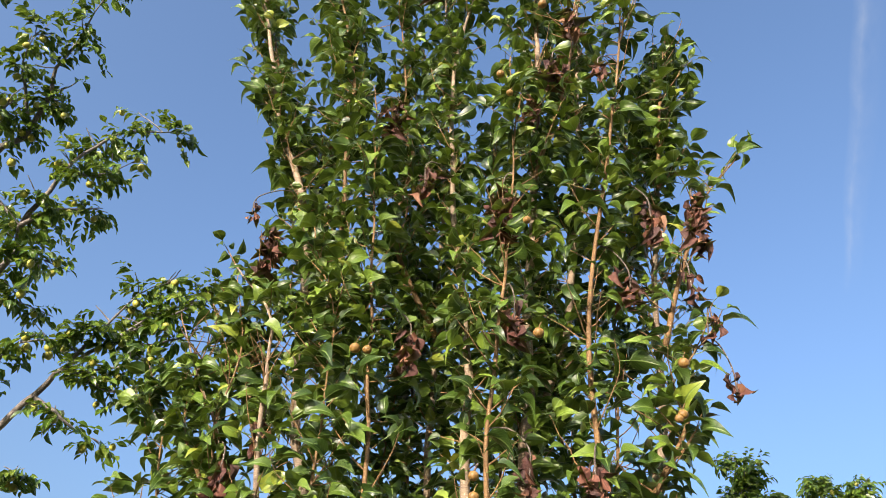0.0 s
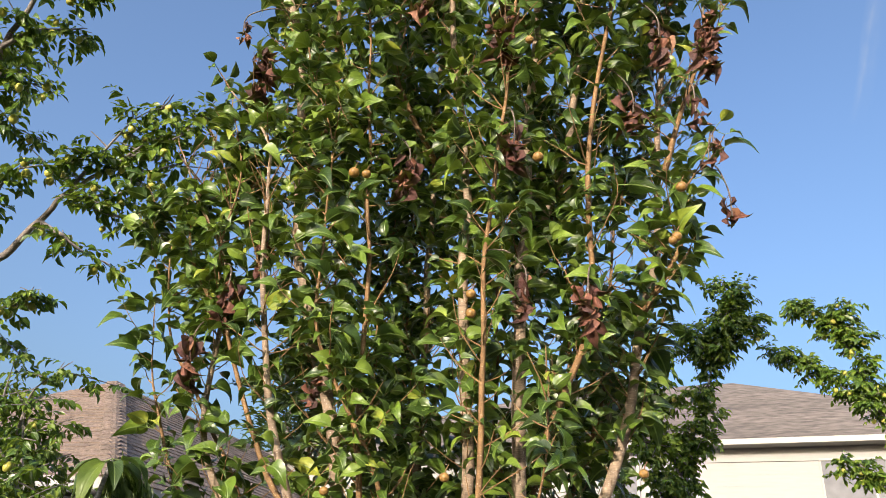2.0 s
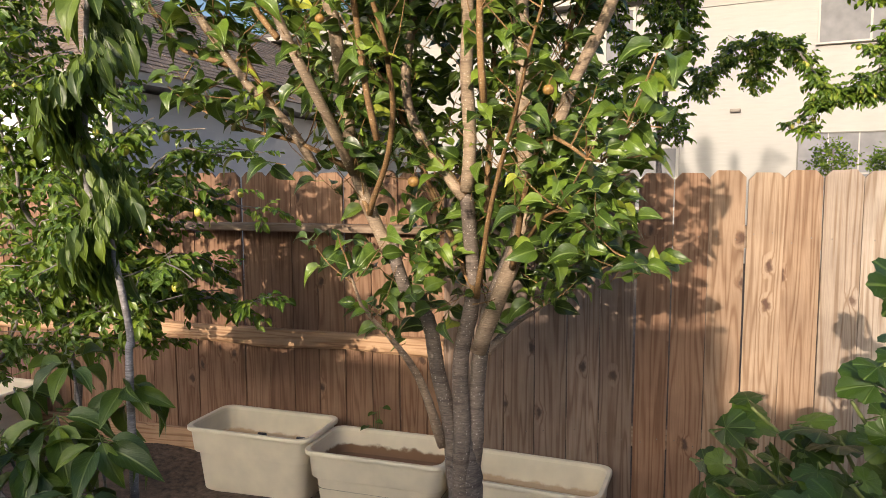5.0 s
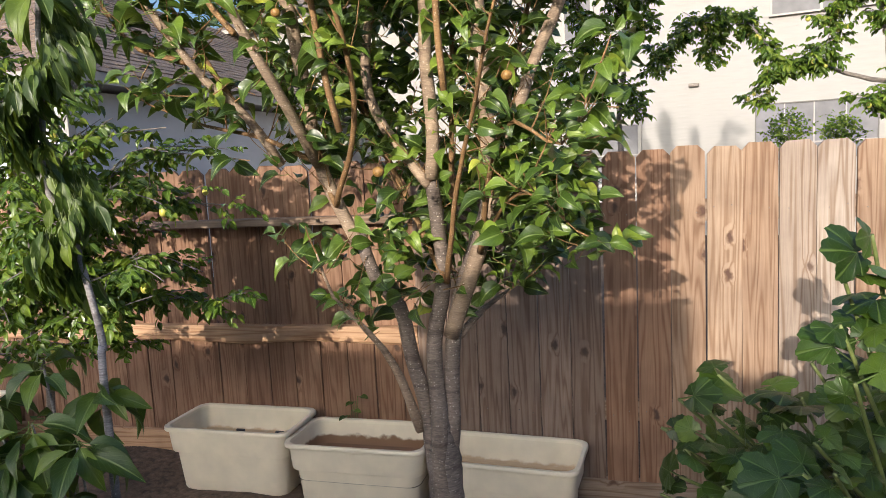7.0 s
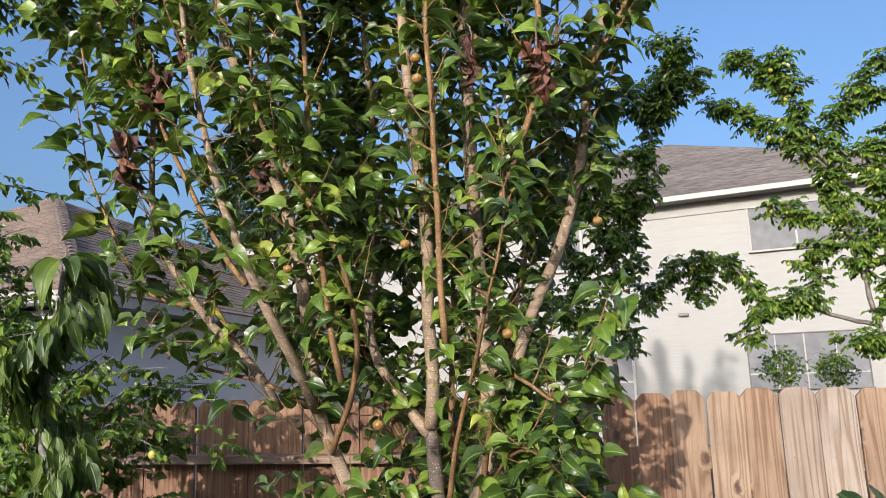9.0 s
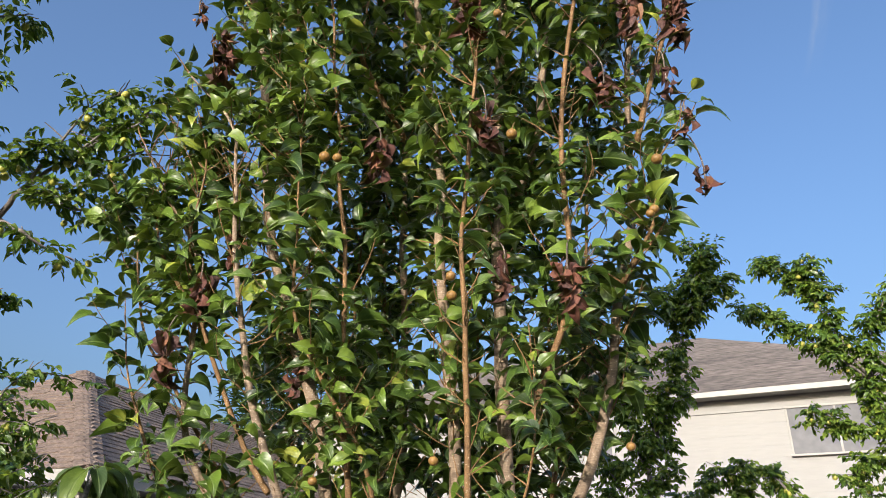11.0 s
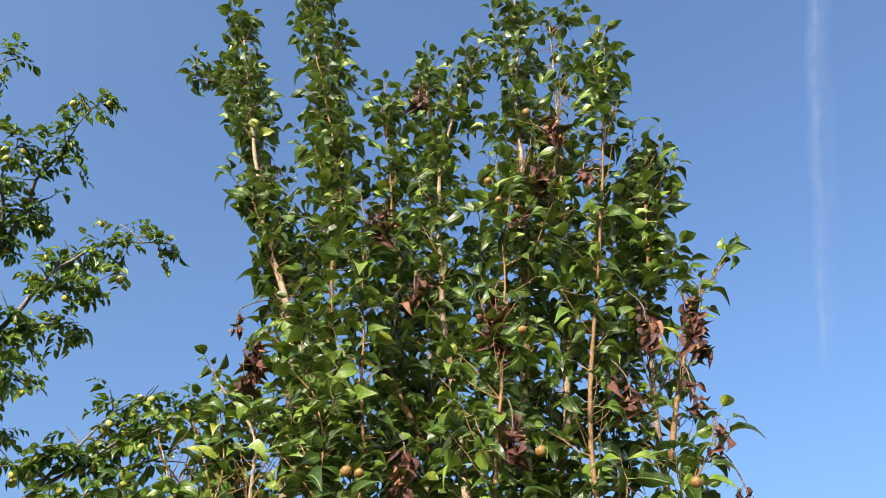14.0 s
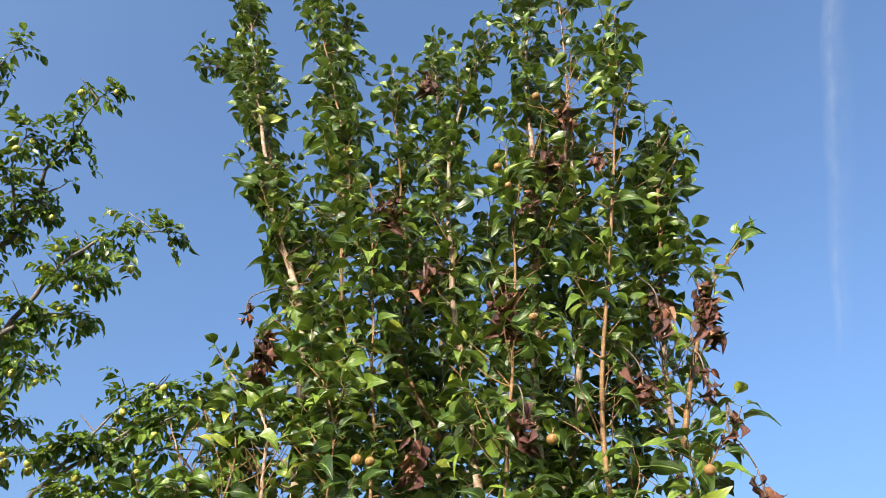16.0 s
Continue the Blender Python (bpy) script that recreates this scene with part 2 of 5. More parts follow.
NEW_PINE = wood("pine_boards", [(0.31, 0.205, 0.135), (0.36, 0.255, 0.175), (0.385, 0.28, 0.20), (0.33, 0.22, 0.145)], (0.085, 0.04, 0.025))
GREY_PINE = wood("weathered_boards", [(0.215, 0.155, 0.12), (0.255, 0.188, 0.147), (0.20, 0.142, 0.108), (0.27, 0.20, 0.157)], (0.05, 0.03, 0.022))
PALE_PINE = wood("pale_boards", [(0.355, 0.29, 0.235), (0.40, 0.335, 0.28), (0.34, 0.27, 0.215), (0.38, 0.31, 0.25)], (0.11, 0.065, 0.045))
BROWN_PINE = wood("brown_boards", [(0.25, 0.137, 0.082), (0.29, 0.165, 0.10), (0.33, 0.195, 0.12), (0.215, 0.118, 0.072)], (0.06, 0.03, 0.02))
SIDING = plain("white_siding", (0.298, 0.29, 0.277), 0.6, 0, 3.0, 0.06, 0, (1, 1, 6))
SIDING_GREY = plain("grey_blue_siding", (0.50, 0.515, 0.545), 0.6, 0, 3.0, 0.06)
TRIM = plain("white_trim", (0.325, 0.312, 0.288), 0.5, 0, 6.0, 0.08)
GREY_FRAME = plain("grey_window_frame", (0.12, 0.112, 0.105), 0.5, 0, 6.0, 0.1)
SHINGLE = plain("brown_shingles", (0.25, 0.183, 0.142), 0.9, 0, 26.0, 0.45, 0.5)
SHINGLE_FAR = plain("grey_brown_shingles", (0.215, 0.178, 0.152), 0.9, 0, 7.0, 0.55, 0.3, (0.6, 1, 3))
SOIL = plain("dark_soil", (0.115, 0.076, 0.052), 0.95, 0, 34.0, 0.6, 1.0)
RESIN = plain("beige_resin", (0.86, 0.755, 0.585), 0.42, 0, 9.0, 0.10)
BLACK = plain("black_plastic", (0.02, 0.02, 0.022), 0.4, 0, 30.0, 0.3)
PEAR_BARK = bark("pear_bark", (0.10, 0.078, 0.067), (0.27, 0.215, 0.178), (0.60, 0.54, 0.47), 60.0, 0.7)
OLD_BARK = bark("old_pear_bark", (0.075, 0.062, 0.058), (0.25, 0.21, 0.185), (0.42, 0.38, 0.34), 38.0, 0.9)
TAN_BARK = bark("tan_pear_bark", (0.24, 0.172, 0.118), (0.48, 0.36, 0.255), (0.62, 0.53, 0.43), 75.0, 0.65)
YOUNG_BARK = bark("young_pear_bark", (0.19, 0.105, 0.045), (0.36, 0.21, 0.09), (0.48, 0.38, 0.26), 90.0, 0.3)
CHERRY_BARK = bark("cherry_bark", (0.16, 0.148, 0.155), (0.40, 0.375, 0.385), (0.48, 0.45, 0.46), 50.0, 0.6)
GREY_BARK = bark("grey_bark", (0.13, 0.11, 0.10), (0.30, 0.265, 0.24), (0.36, 0.33, 0.30))
PEAR_LEAF = leaf_material("pear_leaf", [(0.0, (0.018, 0.040, 0.007)), (0.4, (0.056, 0.104, 0.016)), (0.75, (0.125, 0.20, 0.026)), (0.95, (0.20, 0.285, 0.04)), (1.0, (0.36, 0.38, 0.055))], (0.19, 0.27, 0.07), 0.32, 0.12)
JUJUBE_LEAF = leaf_material("jujube_leaf", [(0.0, (0.040, 0.085, 0.012)), (0.55, (0.085, 0.155, 0.020)), (1.0, (0.20, 0.27, 0.035))], (0.18, 0.27, 0.06), 0.24, 0.2)
CHERRY_LEAF = leaf_material("cherry_leaf", [(0.0, (0.028, 0.056, 0.009)), (0.6, (0.060, 0.108, 0.015)), (1.0, (0.15, 0.21, 0.026))], (0.17, 0.22, 0.06), 0.42, 0.16)
FIG_LEAF = leaf_material("fig_leaf", [(0.0, (0.016, 0.040, 0.006)), (0.6, (0.036, 0.078, 0.009)), (1.0, (0.095, 0.15, 0.018))], (0.085, 0.135, 0.03), 0.4, 0.14)
DEAD_LEAF = leaf_material("dead_leaf", [(0.0, (0.050, 0.018, 0.017)), (0.5, (0.115, 0.040, 0.034)), (0.8, (0.21, 0.078, 0.052)), (1.0, (0.36, 0.17, 0.10))], (0.11, 0.045, 0.03), 0.7, 0.10)
PEAR_FRUIT = plain("russet_pear_skin", (0.33, 0.18, 0.05), 0.45, 0, 120.0, 0.4)
JUJUBE_FRUIT = plain("green_jujube_skin", (0.50, 0.47, 0.09), 0.3, 0, 40.0, 0.35)
GLASS_DARK = plain("window_screen", (0.17, 0.17, 0.18), 0.7, 0, 5.0, 0.2)


# ---- building helpers ----
def empty(name, at=(0, 0, 0), rz=0.0):
    ob = new(name)
    ob.empty_display_size = 0.1
    ob.matrix_world = pose(*at, 0, 0, rz)
    bpy.context.view_layer.update()
    return ob


def part(name, data, mat, parent=None, label="", smooth=False, at=None):
    """One mesh object from a bmesh, or from (verts, faces), under a thing; places are the parent's own."""
    if isinstance(data, bmesh.types.BMesh):
        me = bpy.data.meshes.new(name)
        data.to_mesh(me)
        data.free()
    elif isinstance(data, bpy.types.Mesh):
        me = data
    else:
        me = bpy.data.meshes.new(name)
        me.from_pydata(data[0], [], data[1])
    if mat and not me.materials:
        me.materials.append(mat)
    if smooth:
        me.polygons.foreach_set("use_smooth", [True] * len(me.polygons))
    ob = new(name, me)
    if parent:
        ob.parent = parent
    if at is not None:
        ob.matrix_local = at
    if label:
        tagged(ob, label)
    return ob


def box(bm, x0, x1, y0, y1, z0, z1, bevel=0.0):
    r = bmesh.ops.create_cube(bm, size=1.0)
    for v in r["verts"]:
        v.co = Vector((x0 + (v.co.x + 0.5) * (x1 - x0), y0 + (v.co.y + 0.5) * (y1 - y0), z0 + (v.co.z + 0.5) * (z1 - z0)))
    if bevel:
        edges = list({e for v in r["verts"] for e in v.link_edges})
        bmesh.ops.bevel(bm, geom=edges, offset=bevel, segments=1, affect="EDGES")
    return bm


def slab(*a, bevel=0.0):
    return box(bmesh.new(), *a, bevel=bevel)


def curve_points(points, step):
    """A smooth line through points, at even steps."""
    p = [np.array(q, float) for q in points]
    p = [2 * p[0] - p[1], *p, 2 * p[-1] - p[-2]]
    out = []
    for k in range(1, len(p) - 2):
        n = max(2, int(np.linalg.norm(p[k + 1] - p[k]) / step))
        for j in range(n):
            t = j / n
            a, b, c, d = p[k - 1], p[k], p[k + 1], p[k + 2]
            out.append(0.5 * (2 * b + (c - a) * t + (2 * a - 5 * b + 4 * c - d) * t * t + (3 * b - a - 3 * c + d) * t ** 3))
    out.append(p[-2])
    return np.array(out)


def tube(line, radii, sides=7, rough=0.0, rng=None):
    """Verts and faces of a tapered limb along a line."""
    verts, faces = [], []
    n = len(line)
    side = np.array([1.0, 0.13, 0.07])
    for k in range(n):
        d = line[min(k + 1, n - 1)] - line[max(k - 1, 0)]
        d = d / (np.linalg.norm(d) + 1e-9)
        u = side - d * (side @ d)
        u /= np.linalg.norm(u) + 1e-9
        w = np.cross(d, u)
        side = u
        for s in range(sides):
            a = 2 * math.pi * s / sides
            r = radii[k] * (1 + (rng.uniform(-rough, rough) if rng is not None and rough else 0))
            verts.append(tuple(line[k] + (u * math.cos(a) + w * math.sin(a)) * r))
    for k in range(n - 1):
        for s in range(sides):
            a, b = k * sides + s, k * sides + (s + 1) % sides
            faces.append((a, b, b + sides, a + sides))
    faces.append(tuple(range(sides - 1, -1, -1)))
    faces.append(tuple(range((n - 1) * sides, n * sides)))
    return verts, faces


def leaf_shape(length, width, widest=0.4, tip=1.0, fold=0.25, droop=0.5, stem=0.25, wave=0.0, rows=6, seed=0):
    """A folded, drooping blade with its stalk: verts, faces and a place on the blade for each vert."""
    rng = random.Random(seed)
    verts, faces, uvs = [], [], []
    ls = length * stem
    sr = width * 0.022 + 0.0004
    for k, y in enumerate((0.0, ls)):
        for s in range(3):
            a = 2.1 * s
            verts.append((sr * math.cos(a), y, sr * math.sin(a) - 0.001 + 0.08 * ls * (1 - k)))
            uvs.append((0.5, 0.02))
    for s in range(3):
        faces.append((s, (s + 1) % 3, 3 + (s + 1) % 3, 3 + s))
    first = len(verts)
    twist = rng.uniform(-0.25, 0.25)
    for k in range(rows + 1):
        v = k / rows
        if v < widest:
            w = math.sin(math.pi / 2 * v / widest) ** 0.62
        else:
            w = math.cos(math.pi / 2 * (v - widest) / (1 - widest)) ** tip
        w = max(w, 0.015) * width / 2
        angle = droop * v * v * 0.9
        y = ls + length * (v - droop * droop * v ** 3 * 0.16)
        z = -length * droop * v * v * 0.5
        for s in (-1, -0.5, 0, 0.5, 1):
            x = s * w
            lift = abs(s) ** 1.6 * w * fold * 2 + wave * w * math.sin(9 * v + (2 if s > 0 else 0)) * abs(s)
            verts.append((x, y - lift * math.sin(angle) * 0.3, z + lift + x * twist * v))
            uvs.append((0.5 + s / 2, v))
    for k in range(rows):
        for s in range(4):
            a = first + k * 5 + s
            faces.append((a, a + 1, a + 6, a + 5))
    return np.array(verts), faces, uvs


def lobed_leaf(size, seed=0):
    """A hand-shaped fig leaf with five rounded lobes and thick pale veins."""
    rng = random.Random(seed)
    verts, faces, uvs = [], [], []
    for k, y in enumerate((0.0, size * 0.42)):
        for s in range(3):
            verts.append((0.0028 * math.cos(2.1 * s), y, 0.0028 * math.sin(2.1 * s) - 0.003))
            uvs.append((0.5, 0.02))
    for s in range(3):
        faces.append((s, (s + 1) % 3, 3 + (s + 1) % 3, 3 + s))
    y0 = size * 0.42
    n, rings = 56, 3
    lobes = [(-1.85, 0.58), (-0.88, 0.88), (0.0, 1.0), (0.88, 0.88), (1.85, 0.58)]
    cut = rng.uniform(0.45, 0.75)
    centre = len(verts)
    verts.append((0, y0, 0))
    uvs.append((0.5, 0.0))
    first = len(verts)
    for k in range(n + 1):
        a = -2.75 + 5.5 * k / n
        best, va = 0.5, 9
        for la, lr in lobes:
            d = abs(a - la)
            r = lr * max(0.0, math.cos(min(d * 1.6, 1.57))) ** cut
            if r > best:
                best = r
            if d < abs(va):
                va = a - la
        r = best * size * 0.62 * (1 + 0.03 * math.sin(23 * a + seed))
        for j in range(1, rings + 1):
            q = r * j / rings
            x, y = q * math.sin(a), q * math.cos(a)
            z = 0.16 * abs(va) * q - 1.1 * q * q / size * 0.42 + 0.08 * q * math.sin(3 * a + seed)
            verts.append((x, y0 + y, z))
            uvs.append((0.5 + max(-0.5, min(0.5, va * 0.95)), j / rings))
    for k in range(n):
        a, b = first + k * rings, first + (k + 1) * rings
        faces.append((centre, a, b))
        for j in range(rings - 1):
            faces.append((a + j, a + j + 1, b + j + 1, b + j))
    return np.array(verts), faces, uvs


def leaf_mesh(name, shape, mat):
    v, f, uv = shape
    me = bpy.data.meshes.new(name)
    me.from_pydata([tuple(p) for p in v], [], f)
    lay = me.uv_layers.new(name="UVMap")
    loops = np.empty(len(me.loops), dtype=np.int32)
    me.loops.foreach_get("vertex_index", loops)
    lay.data.foreach_set("uv", np.array(uv, dtype=np.float32)[loops].ravel())
    me.materials.append(mat)
    me.polygons.foreach_set("use_smooth", [True] * len(me.polygons))
    return me


def frame_at(at, along, normal, size=1.0, roll=0.0):
    """A 4 x 4 pose with y along a direction and z near a normal."""
    y = np.array(along, float)
    y /= np.linalg.norm(y) + 1e-9
    z = np.array(normal, float)
    z = z - y * (z @ y)
    if np.linalg.norm(z) < 1e-4:
        z = np.array([1.0, 0.3, 0.2]) - y * (np.array([1.0, 0.3, 0.2]) @ y)
    z /= np.linalg.norm(z)
    x = np.cross(y, z)
    if roll:
        c, s = math.cos(roll), math.sin(roll)
        x, z = x * c + z * s, z * c - x * s
    m = np.eye(4)
    m[:3, 0], m[:3, 1], m[:3, 2], m[:3, 3] = x * size, y * size, z * size, at
    return m


def joined(name, shapes, poses, mat, parent, label=""):
    """Many leaves in one mesh."""
    if not poses:
        return None
    V, UV, F, base = [], [], [], 0
    for k, m in poses:
        v, f, uv = shapes[k]
        V.append(v @ m[:3, :3].T + m[:3, 3])
        UV.append(np.array(uv))
        F.extend(tuple(i + base for i in q) for q in f)
        base += len(v)
    me = leaf_mesh(name, (np.concatenate(V), F, np.concatenate(UV)), mat)
    ob = new(name, me)
    ob.parent = parent
    tagged(ob, label, kind="stuff")
    return ob


def single_leaves(name, meshes, poses, parent):
    for k, m in poses:
        ob = new(name, meshes[k])
        ob.parent = parent
        ob.matrix_local = Matrix(m.tolist())


# ---- ground ----
def ground_height(x, y):
    slope = 0.13 * min(1.0, max(0.0, (0.55 - x) / 2.3))
    near = 1.0 if abs(x) < 8 and -4 < y < 9 else 0.0
    return slope * near + near * 0.025 * (noise.noise(Vector((x * 2.1, y * 2.1, 0))) + 0.5 * noise.noise(Vector((x * 7, y * 7, 3))))


def build_ground():
    xs = [-900, -300, -80, -30, -12] + [-8 + 0.1 * k for k in range(161)] + [12, 30, 80, 300, 900]
    ys = [-900, -300, -80, -20, -8] + [-4 + 0.1 * k for k in range(131)] + [12, 20, 40, 90, 300, 1500]
    verts = [(x, y, ground_height(x, y)) for y in ys for x in xs]
    w = len(xs)
    faces = [(j * w + i, j * w + i + 1, (j + 1) * w + i + 1, (j + 1) * w + i) for j in range(len(ys) - 1) for i in range(w - 1)]
    tagged(part("ground", (verts, faces), SOIL, smooth=True), "dark bare garden soil with crumbs and leaf litter", "ground", kind="structure")


build_ground()


# ---- houses beyond the fence ----
def hip_roof(parent, w, d, h_eave, rise, over, mat, name="roof", board=0.14):
    """Hip roof over a box from (0,0) to (w,d), with fascia and gutter."""
    bm = bmesh.new()
    run = min(w, d) / 2 + over
    e = [(-over, -over), (w + over, -over), (w + over, d + over), (-over, d + over)]
    lo = [bm.verts.new((x, y, h_eave)) for x, y in e]
    if d < w:
        r = [(-over + run, d / 2), (w + over - run, d / 2)]
    else:
        r = [(w / 2, -over + run), (w / 2, d + over - run)]
    hi = [bm.verts.new((x, y, h_eave + rise)) for x, y in r]
    if d < w:
        for q in ((lo[0], lo[1], hi[1], hi[0]), (lo[1], lo[2], hi[1]), (lo[2], lo[3], hi[0], hi[1]), (lo[3], lo[0], hi[0])):
            bm.faces.new(q)
    else:
        for q in ((lo[0], lo[1], hi[0]), (lo[1], lo[2], hi[1], hi[0]), (lo[2], lo[3], hi[1]), (lo[3], lo[0], hi[0], hi[1])):
            bm.faces.new(q)
    roof = part(name, bm, mat, parent)
    for x0, x1, y0, y1 in ((-over, w + over, -over, -over + 0.03), (-over, w + over, d + over - 0.03, d + over), (w + over - 0.03, w + over, -over + 0.03, d + over - 0.03), (-over, -over + 0.03, -over + 0.03, d + over - 0.03)):
        part("fascia", slab(x0, x1, y0, y1, h_eave - board, h_eave - 0.004), TRIM, roof)
    part("soffit", slab(-over + 0.03, w + over - 0.03, -over + 0.03, d + over - 0.03, h_eave - board + 0.01, h_eave - board + 0.03), TRIM, roof)
    return roof


def lap_wall(parent, length, height, board, mat, name="siding_board"):
    """Lapped boards on a wall that faces -y, from x = 0 to length."""
    me = None
    n = int(height / board)
    for k in range(n):
        if me is None:
            bm = bmesh.new()
            q = [(0, -0.017, 0), (0, -0.012, board + 0.012), (0, 0.02, board + 0.012), (0, 0.02, 0)]
            a = [bm.verts.new(c) for c in q]
            b = [bm.verts.new((length, c[1], c[2])) for c in q]
            bm.faces.new(a)
            bm.faces.new(b[::-1])
            for i in range(4):
                bm.faces.new((a[i], b[i], b[(i + 1) % 4], a[(i + 1) % 4]))
            bmesh.ops.recalc_face_normals(bm, faces=bm.faces)
            ob = part(name, bm, mat, parent, at=pose(0, 0, k * board))
            me = ob.data
        else:
            part(name, me, mat, parent, at=pose(0, 0, k * board))


def window(parent, x0, x1, z0, z1, mullions=(), bars=(), pane_mat=None, t=0.06, trim=None):
    """Framed window proud of a wall that faces -y."""
    w = empty("window")
    w.parent = parent
    trim = trim or TRIM
    for name, a in (("frame", (x0 - t, x1 + t, -0.06, 0.0, z1, z1 + t)), ("sill", (x0 - t - 0.02, x1 + t + 0.02, -0.09, 0.0, z0 - t, z0)),
                    ("frame", (x0 - t, x0, -0.06, 0.0, z0, z1)), ("frame", (x1, x1 + t, -0.06, 0.0, z0, z1))):
        part(name, slab(*a, bevel=0.004), trim, w)
    part("pane", slab(x0, x1, -0.034, -0.028, z0, z1), pane_mat or GLASS_DARK, w)
    for x in mullions:
        part("mullion", slab(x - t / 2, x + t / 2, -0.055, -0.035, z0, z1), TRIM, w)
    for z in bars:
        part("glazing_bar", slab(x0, x1, -0.052, -0.035, z - 0.015, z + 0.015), TRIM, w)


def white_house():
    h = empty("house", (-8.38, 16.16, 0), -11.3)
    tagged(h, "two-storey white sided house with grey-brown hip roof behind the fence", "house")
    W, D, E = 15.2, 10.0, 4.95
    part("wall", slab(0, W, 0.02, D, 0.0, E - 0.092), SIDING, h)
    lap_wall(h, W, E - 0.2, 0.2, SIDING)
    part("frieze_board", slab(0, W, -0.03, 0.018, E - 0.33, E - 0.092), SIDING, h)
    hip_roof(h, W, D, E, 2.7, 0.4, SHINGLE_FAR, board=0.1)
    window(h, 12.0, 14.2, 3.82, 4.61, (12.75, 13.45), t=0.035)
    window(h, 11.75, 13.6, 1.36, 2.3, (12.2, 12.66, 13.14), (1.62,), t=0.022, trim=GREY_FRAME)
    window(h, 8.8, 9.7, 1.0, 2.1, (), (1.55,))
    window(h, 8.35, 8.85, 3.8, 4.7, ())
    part("wall_vent", slab(10.62, 10.80, -0.09, -0.028, 2.72, 2.78, bevel=0.01), GREY_BARK, h, "small dark wall vent hood")
    part("roof_vent", slab(12.9, 13.3, 2.2, 2.6, 5.6, 6.35, bevel=0.02), TRIM, h, "white roof vent box")


def shingle_courses(parent, corner, along, up, n_rows, length_of, mat, seed):
    """Lapped tabs, row above row, on one roof plane."""
    rng = random.Random(seed)
    A, U = Vector(along).normalized(), Vector(up).normalized()
    N = A.cross(U).normalized()
    if N.z < 0:
        N = -N
    verts, faces = [], []
    row = 0.145
    for k in range(n_rows):
        s0, s1 = length_of(k * row)
        s = s0 - rng.uniform(0, 0.25)
        while s < s1:
            w = rng.uniform(0.2, 0.36)
            a, b = max(s, s0), min(s + w - 0.006, s1)
            s += w
            if b - a < 0.02:
                continue
            lift = rng.uniform(0.012, 0.024)
            base = len(verts)
            for q, v, z in ((a, -0.01, lift), (b, -0.01, lift), (b, row + 0.02, 0.006), (a, row + 0.02, 0.006), (a, -0.01, 0.001), (b, -0.01, 0.001)):
                verts.append(tuple(Vector(corner) + A * q + U * (k * row + v) + N * z))
            faces += [(base, base + 1, base + 2, base + 3), (base + 4, base + 5, base + 1, base), (base + 4, base, base + 3), (base + 5, base + 2, base + 1)]
    ob = part("shingles", (verts, faces), mat, parent, "lapped brown asphalt shingle tabs")
    tagged(ob, kind="stuff")


def grey_house():
    h = empty("house", (-11.55, 7.1, 0), 0)
    tagged(h, "one-storey house with pale grey siding and brown shingle hip roof", "house")
    W, D, E, R = 6.2, 14.0, 2.81, 2.19
    part("wall", slab(0, W - 0.02, 0.02, D, 0.0, E - 0.17), SIDING_GREY, h)
    side = empty("side_wall")
    side.parent = h
    side.matrix_local = pose(W, 0, 0, 0, 0, 90)
    lap_wall(side, D, E - 0.15, 0.16, SIDING_GREY)
    lap_wall(h, W, E - 0.15, 0.16, SIDING_GREY)
    part("corner_board", slab(W - 0.09, W + 0.035, -0.035, 0.09, 0, E - 0.16, bevel=0.004), TRIM, h)
    roof = hip_roof(h, W, D, E, R, 0.4, SHINGLE)
    run = W / 2 + 0.4
    sl = math.hypot(run, R)
    shingle_courses(roof, (W + 0.4, -0.4, E), (0, 1, 0), (-run, 0, R), int(sl / 0.145), lambda v: (v / sl * run, D + 0.8 - v / sl * run), SHINGLE, 3)
    shingle_courses(roof, (-0.4, -0.4, E), (1, 0, 0), (0, run, R), int(sl / 0.145), lambda v: (v / sl * run, W + 0.8 - v / sl * run), SHINGLE, 4)
    line = [Vector((W + 0.4, -0.4, E + 0.03)).lerp(Vector((W / 2, run - 0.4, E + R + 0.03)), k / 22) for k in range(23)]
    for k in range(22):
        a, b = line[k], line[k + 1] + (line[k + 1] - line[k]) * 0.15
        up = Vector((0, 0, 0.012 * (1 - (k % 2) * 0.2)))
        cap = bmesh.new()
        for off in (Vector((0.11, 0.11, -0.045)), Vector((-0.11, -0.11, -0.045))):
            top = [a + up, b, b + off, a + off + up]
            low = [p - Vector((0, 0, 0.008)) for p in top]
            t, u = [cap.verts.new(p) for p in top], [cap.verts.new(p) for p in low]
            cap.faces.new(t)
            cap.faces.new(u[::-1])
            for m in range(4):
                cap.faces.new((t[m], u[m], u[(m + 1) % 4], t[(m + 1) % 4]))
        bmesh.ops.recalc_face_normals(cap, faces=cap.faces)
        part("hip_shingle", cap, SHINGLE, roof)


white_house()
grey_house()


# ---- fence ----
FENCE_TOP, FENCE_Y, PICKET = 1.59, 3.186, 0.1415


